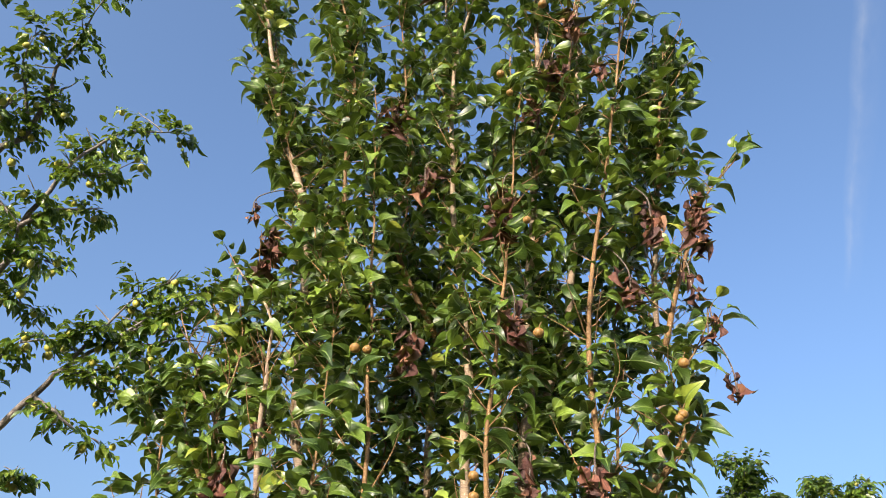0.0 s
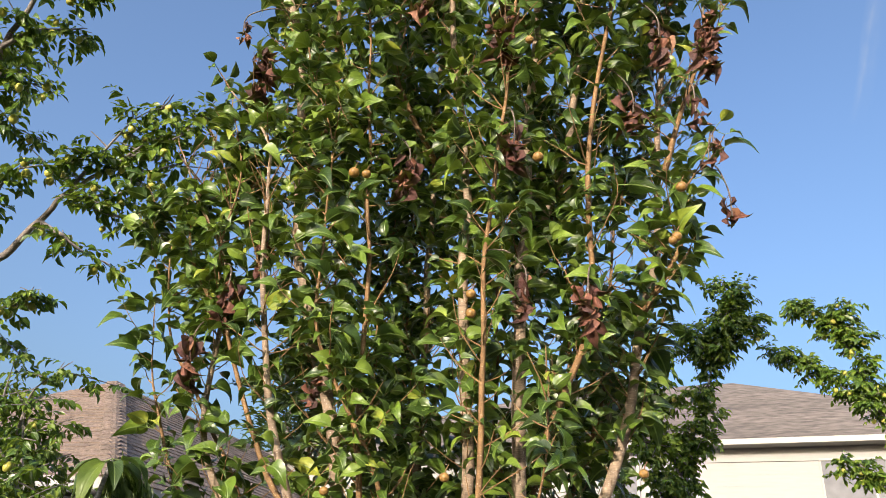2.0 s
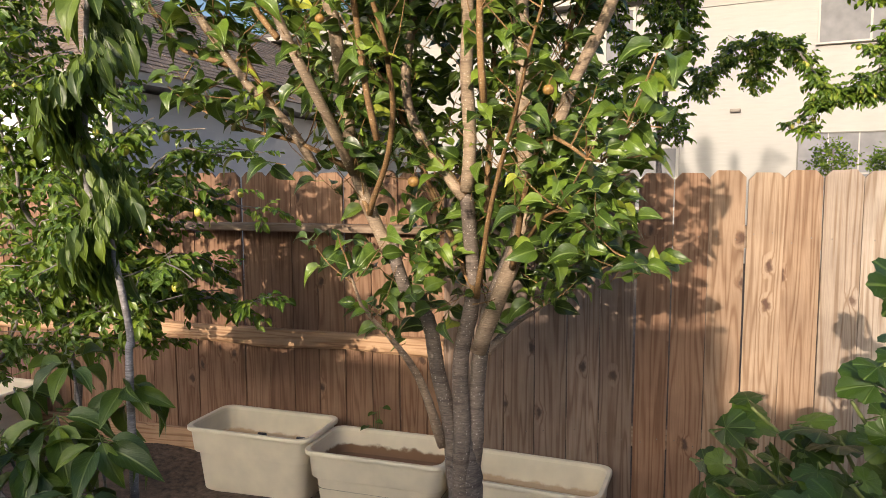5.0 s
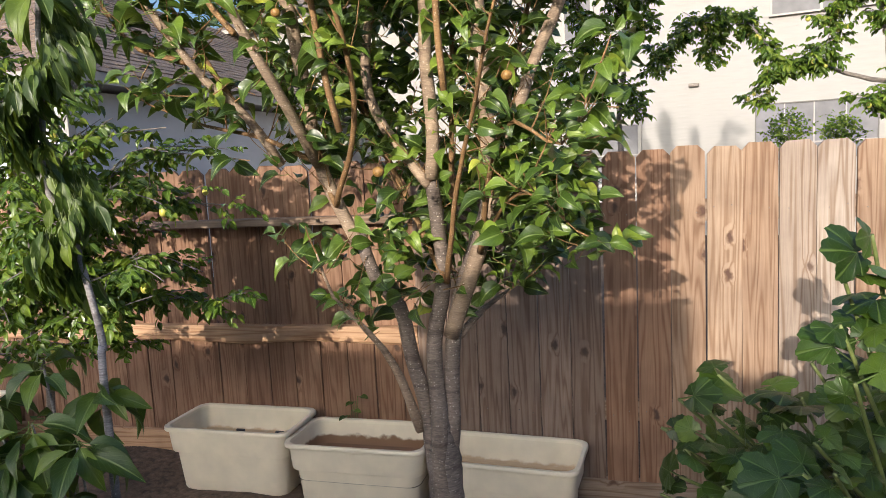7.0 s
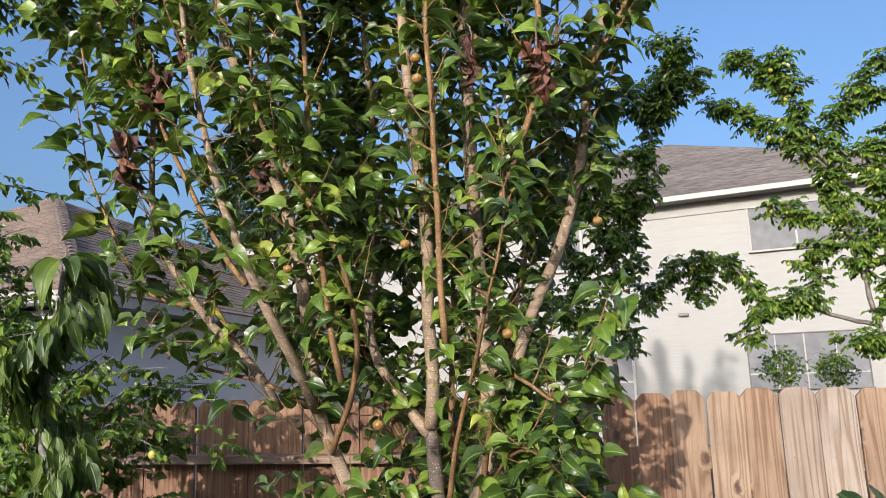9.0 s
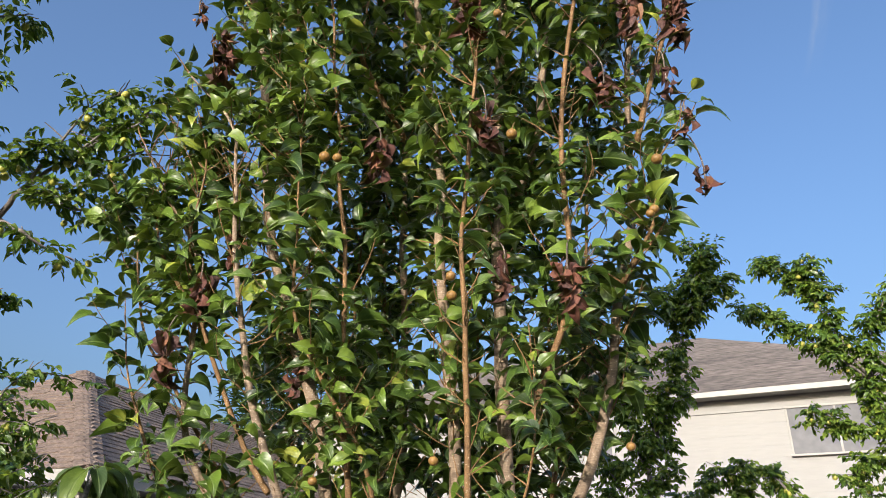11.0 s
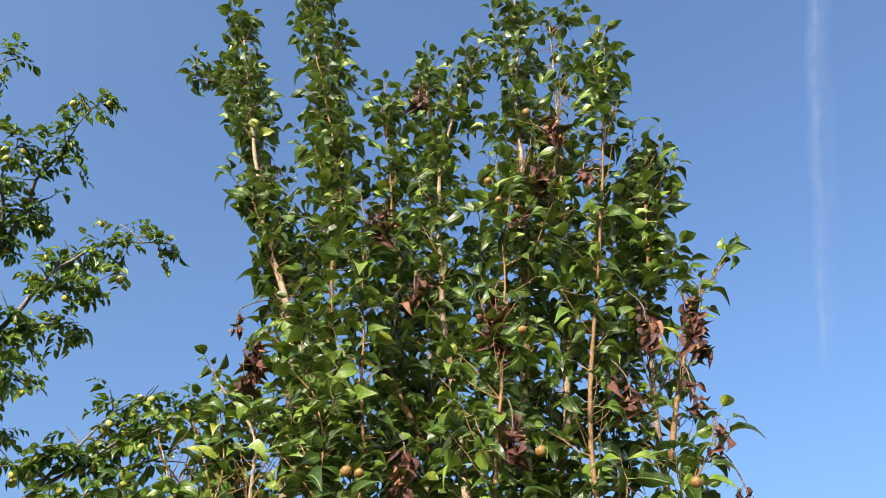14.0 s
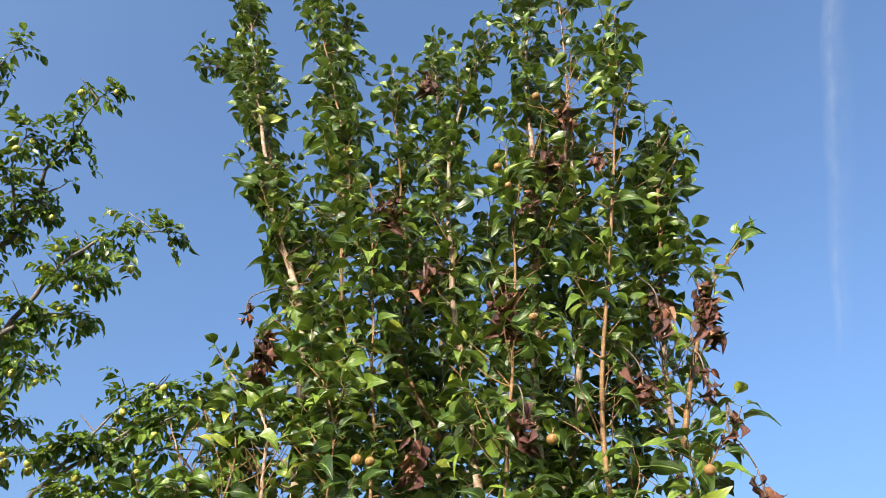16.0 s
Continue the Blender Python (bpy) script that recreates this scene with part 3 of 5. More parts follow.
def picket_mesh(height, seed):
    rng = random.Random(seed)
    w, t, c = 0.1370, 0.016, 0.028
    bm = bmesh.new()
    out = [(0, 0), (w, 0), (w, height - c), (w - c, height), (c, height), (0, height - c)]
    out = [(x + (rng.uniform(-0.0015, 0.0015)), z + rng.uniform(-0.002, 0.002)) for x, z in out]
    f = [bm.verts.new((x, 0, z)) for x, z in out]
    k = [bm.verts.new((x, t, z)) for x, z in out]
    bm.faces.new(f)
    bm.faces.new(k[::-1])
    for i in range(6):
        bm.faces.new((f[i], k[i], k[(i + 1) % 6], f[(i + 1) % 6]))
    bmesh.ops.recalc_face_normals(bm, faces=bm.faces)
    me = bpy.data.meshes.new("picket")
    bm.to_mesh(me)
    bm.free()
    return me


def build_fence():
    rng = random.Random(5)
    f = empty("fence", (0, 0, 0))
    tagged(f, "wooden dog-ear picket fence with rails, partly new partly weathered boards", "fence")
    sets = {}
    for mat in (NEW_PINE, GREY_PINE, PALE_PINE, BROWN_PINE):
        sets[mat] = [picket_mesh(FENCE_TOP - 0.13, s) for s in range(3)]
        for me in sets[mat]:
            me.materials.append(mat)
    x = 1.0 - PICKET * 8
    while x < 5.5:
        k = round((x - 1.0) / PICKET)
        mat = GREY_PINE if k < -2 else BROWN_PINE if k < 0 else (PALE_PINE if k >= 3 and k % 3 != 2 else NEW_PINE)
        part("picket", rng.choice(sets[mat]), mat, f, at=pose(x + 0.0015, FENCE_Y + rng.uniform(-0.002, 0.003), 0.13 + rng.uniform(-0.006, 0.006), 0, rng.uniform(-0.25, 0.25), 0))
        x += PICKET
    x = -0.0920 - PICKET
    while x > -6.5:
        part("picket", rng.choice(sets[BROWN_PINE]), BROWN_PINE, f, at=pose(x, FENCE_Y + 0.074 + rng.uniform(-0.002, 0.003), 0.14 + rng.uniform(-0.006, 0.006), 0, rng.uniform(-0.25, 0.25), 0))
        x -= PICKET
    # rails of the left bays stand on this side, those of the right bays behind
    part("rail", slab(-6.6, -0.14, 3.172, 3.258, 1.312, 1.350, bevel=0.003), GREY_PINE_RAIL, f, "weathered upper rail")
    bm, rows = bmesh.new(), []
    for k in range(161):
        rx = -6.6 + 6.46 * k / 160
        low = 0.728 + 0.016 * noise.noise(Vector((rx * 2.3, 3, 0))) + 0.005 * noise.noise(Vector((rx * 11, 5, 0)))
        top = 0.815 + 0.006 * noise.noise(Vector((rx * 1.9, 9, 0)))
        rows.append([bm.verts.new((rx, ry, rz)) for ry, rz in ((3.214, low + 0.012), (3.212, low + 0.03), (3.214, top - 0.003), (3.217, top), (3.258, top), (3.258, low), (3.226, low))])
    for a, b in zip(rows, rows[1:]):
        for m in range(7):
            bm.faces.new((a[m], b[m], b[(m + 1) % 7], a[(m + 1) % 7]))
    bm.faces.new(rows[0][::-1])
    bm.faces.new(rows[-1])
    bmesh.ops.recalc_face_normals(bm, faces=bm.faces)
    part("rail", bm, NEW_PINE_RAIL, f, "pine lower rail with a waney edge")
    part("rail", slab(-0.1, 5.6, 3.205, 3.243, 1.28, 1.37), GREY_PINE_RAIL, f)
    part("rail", slab(-0.1, 5.6, 3.205, 3.243, 0.40, 0.49), GREY_PINE_RAIL, f)
    part("kickboard", slab(-6.6, -0.15, 3.225, 3.255, 0.02, 0.245, bevel=0.003), NEW_PINE_RAIL, f)
    part("kickboard", slab(-0.13, 5.6, 3.19, 3.226, -0.05, 0.128, bevel=0.003), GREY_PINE_RAIL, f)
    for px in (-0.125, -2.55, -4.95, 2.3, 4.7):
        part("post", slab(px - 0.045, px + 0.045, 3.29, 3.38, -0.05, 1.50, bevel=0.004), GREY_PINE, f)
    nail = bmesh.new()
    bmesh.ops.create_cone(nail, cap_ends=True, segments=6, radius1=0.0028, radius2=0.0024, depth=0.003, matrix=Matrix.Rotation(radians(90), 4, "X"))
    me = None
    for k in range(-8, 20):
        for z in (1.325, 0.445):
            for dx in (0.035, 0.104):
                at = pose(1.0 + PICKET * k + dx + rng.uniform(-0.006, 0.006), FENCE_Y - 0.002, z + rng.uniform(-0.02, 0.02))
                ob = part("nail", nail if me is None else me, GREY_BARK, f, at=at)
                me = ob.data


def rail_wood(name, tones):
    """The same timber, laid along x."""
    m = wood(name, tones, (0.10, 0.05, 0.03))
    for n in m.node_tree.nodes:
        if n.type == "MAPPING":
            s = n.inputs["Scale"].default_value
            n.inputs["Scale"].default_value = (s[2], s[1], s[0])
    return m


GREY_PINE_RAIL = rail_wood("weathered_rail", [(0.27, 0.20, 0.15), (0.32, 0.25, 0.19), (0.3, 0.22, 0.16), (0.25, 0.18, 0.13)])
NEW_PINE_RAIL = rail_wood("pine_rail", [(0.44, 0.27, 0.16), (0.50, 0.32, 0.19), (0.46, 0.3, 0.18), (0.42, 0.26, 0.15)])


# ---- planters ----
def rounded_loop(l, w, r, z, n=5):
    out = []
    for cx, cy, a0 in ((l / 2 - r, w / 2 - r, 0), (-l / 2 + r, w / 2 - r, 90), (-l / 2 + r, -w / 2 + r, 180), (l / 2 - r, -w / 2 + r, 270)):
        for k in range(n):
            a = radians(a0 + 90 * k / (n - 1))
            out.append((cx + r * math.cos(a), cy + r * math.sin(a), z))
    return out


def planter(at, rz, l=0.645, w=0.345, h=0.33, label="", mud=None, clips=False):
    p = empty("planter_box", at, rz)
    tagged(p, label, "planter", "planter boxes")
    n = 20

    def shell(prof, closed):
        verts, faces = [], []
        for s, z in prof:
            verts += rounded_loop(l - (1 - s) * l, w - (1 - s) * l, 0.055, z)
        for k in range(len(prof) - (0 if closed else 1)):
            for i in range(n):
                a, b = k * n + i, k * n + (i + 1) % n
                c = ((k + 1) % len(prof) - k) * n
                faces.append((a, b, b + c, a + c))
        if not closed:
            faces.append(tuple(range(n - 1, -1, -1)))
            faces.append(tuple(range((len(prof) - 1) * n, len(prof) * n)))
        return verts, faces

    body = [(0.84, 0.0), (0.855, 0.006), (0.905, h * 0.60), (0.908, h * 0.612), (0.948, h * 0.618), (0.956, h * 0.635), (0.982, h * 0.95)]
    v, f = shell(body, False)
    ob = part("tub", (v, f[:-1]), RESIN, p, smooth=True)
    ob.data.set_sharp_from_angle(angle=radians(38))
    inner = [(0.957, h * 0.95), (0.935, h * 0.68), (0.925, h * 0.64), (0.875, h * 0.61), (0.83, h * 0.06)]
    v, f = shell(inner, False)
    ob = part("inner_wall", (v, [q[::-1] for q in f[:-2]] + [f[-1]]), RESIN_MUDDY if mud else RESIN_STAINED, p, smooth=True)
    ob.data.set_sharp_from_angle(angle=radians(38))
    lip = [(0.983, h * 0.935), (1.014, h * 0.938), (1.021, h * 0.95), (1.021, h * 0.985), (1.014, h), (0.972, h), (0.960, h * 0.992), (0.957, h * 0.95), (0.983, h * 0.95)]
    ob = part("rim", shell(lip, True), RESIN, p, smooth=True)
    ob.data.set_sharp_from_angle(angle=radians(50))
    if mud:
        q = rounded_loop(l * 0.9, w - l * 0.1, 0.05, h * mud)
        part("old_soil", (q, [tuple(range(n))]), SOIL, p, "thin crust of dried brown soil")
    if clips:
        for cx, cy in ((-0.01, 0.0), (0.2, 0.0)):
            part("clip", slab(cx - 0.022, cx + 0.022, cy - 0.008, cy + 0.008, 0.20, 0.272, bevel=0.003), BLACK, p, "black plastic clip")
        part("divider", slab(-0.24, 0.24, -0.004, 0.004, 0.02, 0.235, bevel=0.002), RESIN_STAINED, p)
    return p


def muddy(name, colour, mud, top):
    """Resin with a dried brown line below a height."""
    m = plain(name, colour, 0.45, 0, 9.0, 0.10)
    n, l = m.node_tree.nodes, m.node_tree.links
    b = n["Principled BSDF"]
    src = b.inputs["Base Color"].links[0].from_socket
    tc, sep = n.new("ShaderNodeTexCoord"), n.new("ShaderNodeSeparateXYZ")
    l.new(tc.outputs["Object"], sep.inputs[0])
    nz = node(n, "TexNoise", Scale=22.0, Detail=4.0)
    l.new(tc.outputs["Object"], nz.inputs[0])
    ad = n.new("ShaderNodeMath")
    ad.operation = "MULTIPLY_ADD"
    ad.inputs[1].default_value = 0.05
    l.new(nz.outputs[0], ad.inputs[0])
    l.new(sep.outputs[2], ad.inputs[2])
    r = ramp(n, [(top, (1, 1, 1)), (top + 0.012, (0, 0, 0))])
    l.new(ad.outputs[0], r.inputs[0])
    last = r.outputs[0]
    l.new(mixed(n, l, last, src, mud), b.inputs["Base Color"])
    return m


RESIN_MUDDY = muddy("muddy_resin", (0.82, 0.715, 0.55), (0.20, 0.105, 0.055), 0.272)
RESIN_STAINED = muddy("stained_resin", (0.80, 0.70, 0.53), (0.56, 0.40, 0.24), 0.235)
planter((-0.995, 3.035, 0.075), -1.5, label="empty beige plastic planter box with stained inner wall", clips=True)
planter((-0.350, 2.985, 0.045), -1.5, label="beige plastic planter box with brown soil crust inside", mud=0.46)
planter((0.305, 2.985, 0.000), -5.0, label="empty clean beige plastic planter box by the fence")
planter((-2.75, 2.98, 0.13), -2.0, label="beige plastic planter box under the jujube tree")


# ---- pear tree ----
def pear_tree():
    rng = random.Random(11)
    tree = empty("pear_tree", (0, 0, 0))
    tagged(tree, "upright many-stemmed Asian pear tree with glossy leaves and small russet fruit", "tree")
    shapes = [leaf_shape(0.088 * s, 0.051 * s * w, 0.40, 1.15, f, d, 0.34, wv, 7, k) for k, (s, w, f, d, wv) in enumerate(
        ((1.0, 1.05, 0.26, 1.1, 0.14), (1.12, 1.0, 0.34, 1.35, 0.18), (0.85, 1.15, 0.2, 0.85, 0.12), (1.22, 1.0, 0.3, 1.5, 0.2), (0.7, 1.0, 0.4, 1.1, 0.14), (1.05, 0.9, 0.46, 1.5, 0.22)))]
    poses, lines, open_stems = [], [], []
    to_sun = TO_SUN / np.linalg.norm(TO_SUN)

    def add_leaf(at, away, size=1.0):
        if noise.noise(Vector((at[0] * 5.0, at[1] * 3.0, at[2] * 3.2))) < (-0.2 if at[2] > 2.5 else -0.3) and rng.random() < 0.9:
            return
        out = np.array(away, float)
        flat = np.array([out[0], out[1], 0.0]) / (np.linalg.norm(out) + 1e-6)
        up = np.array([rng.gauss(0, 0.7), rng.gauss(0, 0.7), 0.75]) + 0.3 * flat + 0.5 * TO_SUN
        out = out + np.array([0, 0, rng.uniform(-0.55, 0.1)])
        poses.append((rng.randrange(6), frame_at(at, out, up, size * (0.82 if at[1] < 1.85 and at[2] < 2.3 else 1.0) * rng.uniform(0.6, 1.05), rng.gauss(0, 0.45))))

    def twig(at, axis, length, r):
        n = max(3, int(length / 0.03))
        d = np.array(axis, float)
        d /= np.linalg.norm(d)
        line = [np.array(at, float)]
        for k in range(n):
            d = d + np.array([rng.gauss(0, 0.12), rng.gauss(0, 0.12), 0.10 + rng.gauss(0, 0.05)])
            d /= np.linalg.norm(d)
            line.append(line[-1] + d * length / n)
        line = np.array(line)
        wood_bits.append(tube(line, np.linspace(r, r * 0.45, len(line)), 4))
        turn = rng.uniform(0, 6.28)
        for k in range(1, n + 1):
            turn += 2.4
            side = np.array([math.cos(turn), math.sin(turn), 0.1])
            add_leaf(line[k], side + d * 0.35 + np.array([0, 0, rng.uniform(-0.35, 0.35)]))
        for k in range(2):
            turn += 2.4
            add_leaf(line[-1], np.array([math.cos(turn), math.sin(turn), 0.5]) + d * 0.6, 0.8)

    wood_bits = []

    def leader(radius, *pts, leaves_from=1.42, dense=1.0, name="limb"):
        line = curve_points(pts, 0.05)
        n = len(line)
        if radius < 0.0145:
            radius = radius * 0.75
        wob = np.array([[noise.noise(Vector((k * 0.22, radius * 900, j))) for j in range(3)] for k in range(n)]) * 0.012
        line = line + wob
        rad = radius * np.linspace(1.0, 0.58 if leaves_from > 8 and radius > 0.03 else 0.13, n) ** 0.9
        lines.append(line)
        if radius > 0.0175:
            open_stems.append(line[line[:, 2] < 3.3])
        for k in range(n):
            rad[k] *= 1 + 0.10 * noise.noise(Vector((k * 0.5, radius * 300, 0)))
        part(name, tube(line, rad, 12 if radius > 0.018 else 6), PEAR_BARK if radius > 0.0335 else TAN_BARK if radius > 0.0105 else YOUNG_BARK, tree, smooth=True)
        k = 0.0
        while k < n - 1:
            at = line[int(k)]
            frac = k / n
            if at[2] > leaves_from or frac > 0.75:
                if rng.random() < 0.92 * dense:
                    a = rng.uniform(0, 6.28)
                    ln = rng.uniform(0.06, 0.26) * (1.15 - 0.4 * frac)
                    if rng.random() < 0.35:
                        ln = rng.uniform(0.02, 0.06)
                    twig(at, (math.cos(a), math.sin(a), rng.uniform(0.25, 1.1)), ln, 0.0024)
            back = 0.62 if at[1] > 2.32 - 0.17 * (at[2] - 1) else 0.8
            k += back * (rng.uniform(0.4, 0.9) if at[2] < 2.1 else rng.uniform(0.3, 0.7) if at[2] < 3.2 else rng.uniform(0.3, 0.72))
        twig(line[-1], line[-1] - line[-3], 0.09, 0.003)

    # three fused stems that part low down
    trunk = curve_points([(0.243, 2.22, -0.08), (0.24, 2.2, 0.15), (0.236, 2.2, 0.4), (0.231, 2.2, 0.62), (0.226, 2.2, 0.80)], 0.02)
    swell = [0.056 + 0.022 * max(0.0, 0.3 - p[2]) / 0.3 - 0.026 * max(0.0, p[2] - 0.62) / 0.18 for p in trunk]
    part("trunk", tube(trunk, swell, 20, 0.05, rng), OLD_BARK, tree, smooth=True)
    leader(0.034, (0.219, 2.19, 0.12), (0.216, 2.195, 0.5), (0.186, 2.2, 0.76), (0.145, 2.2, 0.96), (0.118, 2.19, 1.13), (0.045, 2.18, 1.22), (0.0, 2.17, 1.36), leaves_from=9)
    leader(0.034, (0.242, 2.176, 0.1), (0.236, 2.168, 0.5), (0.229, 2.172, 0.74), (0.228, 2.18, 1.02), (0.268, 2.18, 1.2), (0.257, 2.17, 1.375), (0.25, 2.13, 1.52), leaves_from=9)
    leader(0.034, (0.258, 2.213, 0.1), (0.252, 2.205, 0.5), (0.262, 2.205, 0.75), (0.286, 2.2, 1.03), (0.33, 2.2, 1.21), (0.378, 2.19, 1.34), (0.42, 2.17, 1.47), leaves_from=9)
    leader(0.0155, (0.30, 2.22, 1.03), (0.35, 2.35, 1.085), (0.46, 2.5, 1.15), leaves_from=9)
    leader(0.018, (0.165, 2.19, 0.72), (0.10, 2.13, 0.95), (0.03, 2.06, 1.1), (-0.03, 2.0, 1.2), (-0.05, 1.95, 1.33), leaves_from=1.02, dense=0.5)
    leader(0.0225, (0.0, 2.17, 1.33), (-0.07, 2.15, 1.49), (-0.11, 2.13, 1.62), (-0.11, 2.09, 1.75), (-0.1, 2.03, 1.9), (-0.13, 1.96, 2.18), (-0.25, 1.88, 2.57), (-0.3, 1.84, 2.8), (-0.38, 1.72, 3.55), (-0.61, 1.6, 4.22), (-1.02, 1.33, 5.84), leaves_from=1.95)
    leader(0.0165, (0.25, 2.12, 1.51), (0.2, 2.12, 1.57), (0.14, 2.14, 1.65), (0.08, 2.17, 1.74), (0.045, 2.19, 1.86), (0.06, 2.22, 2.12), (0.06, 2.19, 2.53), (0.06, 2.16, 2.71), (0.08, 2.04, 3.43), (0.09, 1.88, 4.33), (0.05, 1.71, 5.37), leaves_from=2.0)
    leader(0.02, (0.26, 2.11, 1.53), (0.28, 2.06, 1.83), (0.28, 2.01, 2.14), (0.26, 1.91, 2.68), (0.27, 1.88, 2.88), (0.24, 1.82, 3.24), (0.2, 1.75, 3.65), (0.21, 1.63, 4.37), (0.4, 1.51, 5.05), leaves_from=2.0)
    leader(0.026, (0.28, 2.19, 1.04), (0.42, 2.15, 1.43), (0.43, 2.1, 1.86), (0.43, 2.03, 2.3), (0.43, 1.96, 2.69), (0.45, 1.95, 2.79), (0.47, 1.88, 3.18), (0.5, 1.79, 3.69), (0.52, 1.73, 4.08), (0.6, 1.49, 5.48), leaves_from=2.3)
    leader(0.016, (0.43, 2.05, 2.75), (0.5, 2.03, 2.91), (0.58, 1.98, 3.16), (0.64, 1.9, 3.68), (0.7, 1.78, 4.33), (0.75, 1.61, 5.37))
    leader(0.0205, (0.43, 2.13, 1.43), (0.54, 2.26, 1.81), (0.7, 2.2, 2.16), (0.79, 2.13, 2.58), (0.85, 2.09, 2.84), (0.88, 2.01, 3.29), (0.94, 1.94, 3.69), (1.01, 1.83, 4.38), leaves_from=2.1)
    leader(0.014, (0.51, 1.91, 2.1), (0.65, 1.85, 2.44), (0.66, 1.8, 2.74), (0.67, 1.77, 2.92), (0.72, 1.71, 3.31), (0.81, 1.63, 3.74), (0.97, 1.47, 4.73))
    leader(0.013, (0.37, 1.87, 1.76), (0.37, 1.76, 2.43), (0.38, 1.72, 2.67), (0.41, 1.68, 2.85), (0.44, 1.63, 3.17), (0.47, 1.57, 3.53), (0.47, 1.49, 3.97), leaves_from=1.9)
    leader(0.016, (-0.21, 2.1, 1.59), (-0.28, 2.02, 1.74), (-0.41, 1.95, 1.9), (-0.54, 1.9, 2.18), (-0.52, 1.84, 2.54), (-0.57, 1.8, 2.75), (-0.76, 1.74, 3.1), dense=0.7)
    leader(0.018, (-0.09, 2.1, 1.59), (-0.12, 1.86, 1.84), (-0.26, 1.8, 2.2), (-0.32, 1.73, 2.56), (-0.35, 1.68, 2.88), (-0.36, 1.65, 3.05), (-0.54, 1.61, 3.27))
    leader(0.014, (-0.45, 1.84, 3.69), (-0.56, 1.78, 4.06), (-0.74, 1.68, 4.65), (-1.0, 1.56, 5.35), (-1.38, 1.52, 5.61))
    leader(0.014, (-0.41, 2.01, 3.31), (-0.49, 1.88, 4.05), (-0.36, 1.84, 4.32), (-0.45, 1.73, 4.97), (-0.5, 1.59, 5.78))
    leader(0.013, (-0.19, 1.73, 2.89), (-0.17, 1.65, 3.37), (-0.2, 1.55, 3.96), (-0.21, 1.5, 4.22), (-0.55, 1.24, 5.75))
    leader(0.014, (0.88, 1.96, 2.98), (0.97, 1.92, 3.25), (1.07, 1.87, 3.51), (1.18, 1.85, 3.64))
    leader(0.012, (0.8, 1.9, 2.5), (0.91, 1.86, 2.68), (0.93, 1.84, 2.84), (1.0, 1.82, 2.92))
    leader(0.014, (0.14, 1.9, 3.07), (-0.04, 1.82, 3.5), (0.02, 1.76, 3.87), (-0.03, 1.71, 4.15), (-0.11, 1.58, 4.97))
    leader(0.013, (0.09, 1.84, 1.67), (0.04, 1.75, 2.17), (0.05, 1.69, 2.5), (0.03, 1.64, 2.83), (-0.01, 1.53, 3.47), (-0.03, 1.46, 3.85), leaves_from=1.95)
    leader(0.014, (0.39, 2.15, 1.3), (0.51, 1.91, 1.66), (0.67, 1.75, 1.61), (0.76, 1.72, 1.76))
    leader(0.014, (-0.09, 2.1, 1.59), (-0.23, 2.06, 1.67), (-0.42, 2.03, 1.72), (-0.6, 2.01, 1.8))
    leader(0.014, (0.28, 2.16, 1.21), (-0.1, 2.39, 1.94), (-0.17, 2.31, 2.42), (-0.12, 2.21, 2.98), (-0.12, 2.16, 3.27), (-0.3, 2.11, 3.6))
    leader(0.012, (-0.05, 2.12, 1.46), (0.1, 1.93, 1.72), (0.11, 1.72, 2.04), (-0.07, 1.67, 2.35), (-0.08, 1.62, 2.66), (-0.08, 1.57, 2.95), (-0.19, 1.52, 3.25), leaves_from=1.8)
    leader(0.012, (-0.41, 1.95, 1.9), (-0.6, 1.93, 1.99), (-0.75, 1.88, 2.3), (-0.78, 1.85, 2.48), dense=0.6)
    leader(0.012, (0.38, 2.33, 1.97), (0.53, 2.27, 2.33), (0.54, 2.22, 2.67), (0.51, 2.14, 3.09), (0.75, 2.1, 3.38), (0.82, 2.04, 3.69))
    leader(0.012, (0.28, 2.16, 1.21), (0.4, 1.9, 1.58), (0.55, 1.64, 1.93), (0.58, 1.6, 2.2), leaves_from=1.65)
    leader(0.01, (0.39, 2.15, 1.3), (0.55, 1.89, 1.49), (0.71, 1.68, 1.4))
    leader(0.012, (0.94, 1.86, 3.6), (0.98, 1.81, 3.89), (1.04, 1.74, 4.27))
    leader(0.012, (0.53, 1.67, 3.55), (0.66, 1.6, 3.95), (0.71, 1.54, 4.27), (0.76, 1.51, 4.5))
    leader(0.012, (0.26, 2.11, 1.53), (-0.08, 2.41, 1.82), (-0.05, 2.32, 2.37), (-0.04, 2.21, 2.98), (-0.05, 2.13, 3.46), (-0.08, 1.97, 4.4))
    leader(0.012, (0.32, 2.12, 1.47), (0.29, 2.35, 2.17), (0.29, 2.27, 2.65), (0.31, 2.18, 3.18), (0.28, 2.08, 3.79), (0.3, 1.99, 4.3))
    leader(0.012, (0.43, 2.13, 1.43), (0.5, 2.43, 1.98), (0.63, 2.37, 2.36), (0.7, 2.27, 2.95), (0.73, 2.19, 3.4), (0.87, 2.05, 4.21))
    leader(0.012, (-0.05, 2.12, 1.46), (-0.38, 2.37, 2.06), (-0.37, 2.29, 2.53), (-0.33, 2.22, 2.95), (-0.34, 2.12, 3.5), (-0.64, 2.09, 3.71))
    leader(0.012, (-0.28, 2.02, 1.74), (-0.43, 1.98, 2.0), (-0.58, 1.92, 2.24), (-0.74, 1.88, 2.5), (-0.8, 1.85, 2.8), (-0.76, 1.82, 3.05), leaves_from=2.45)
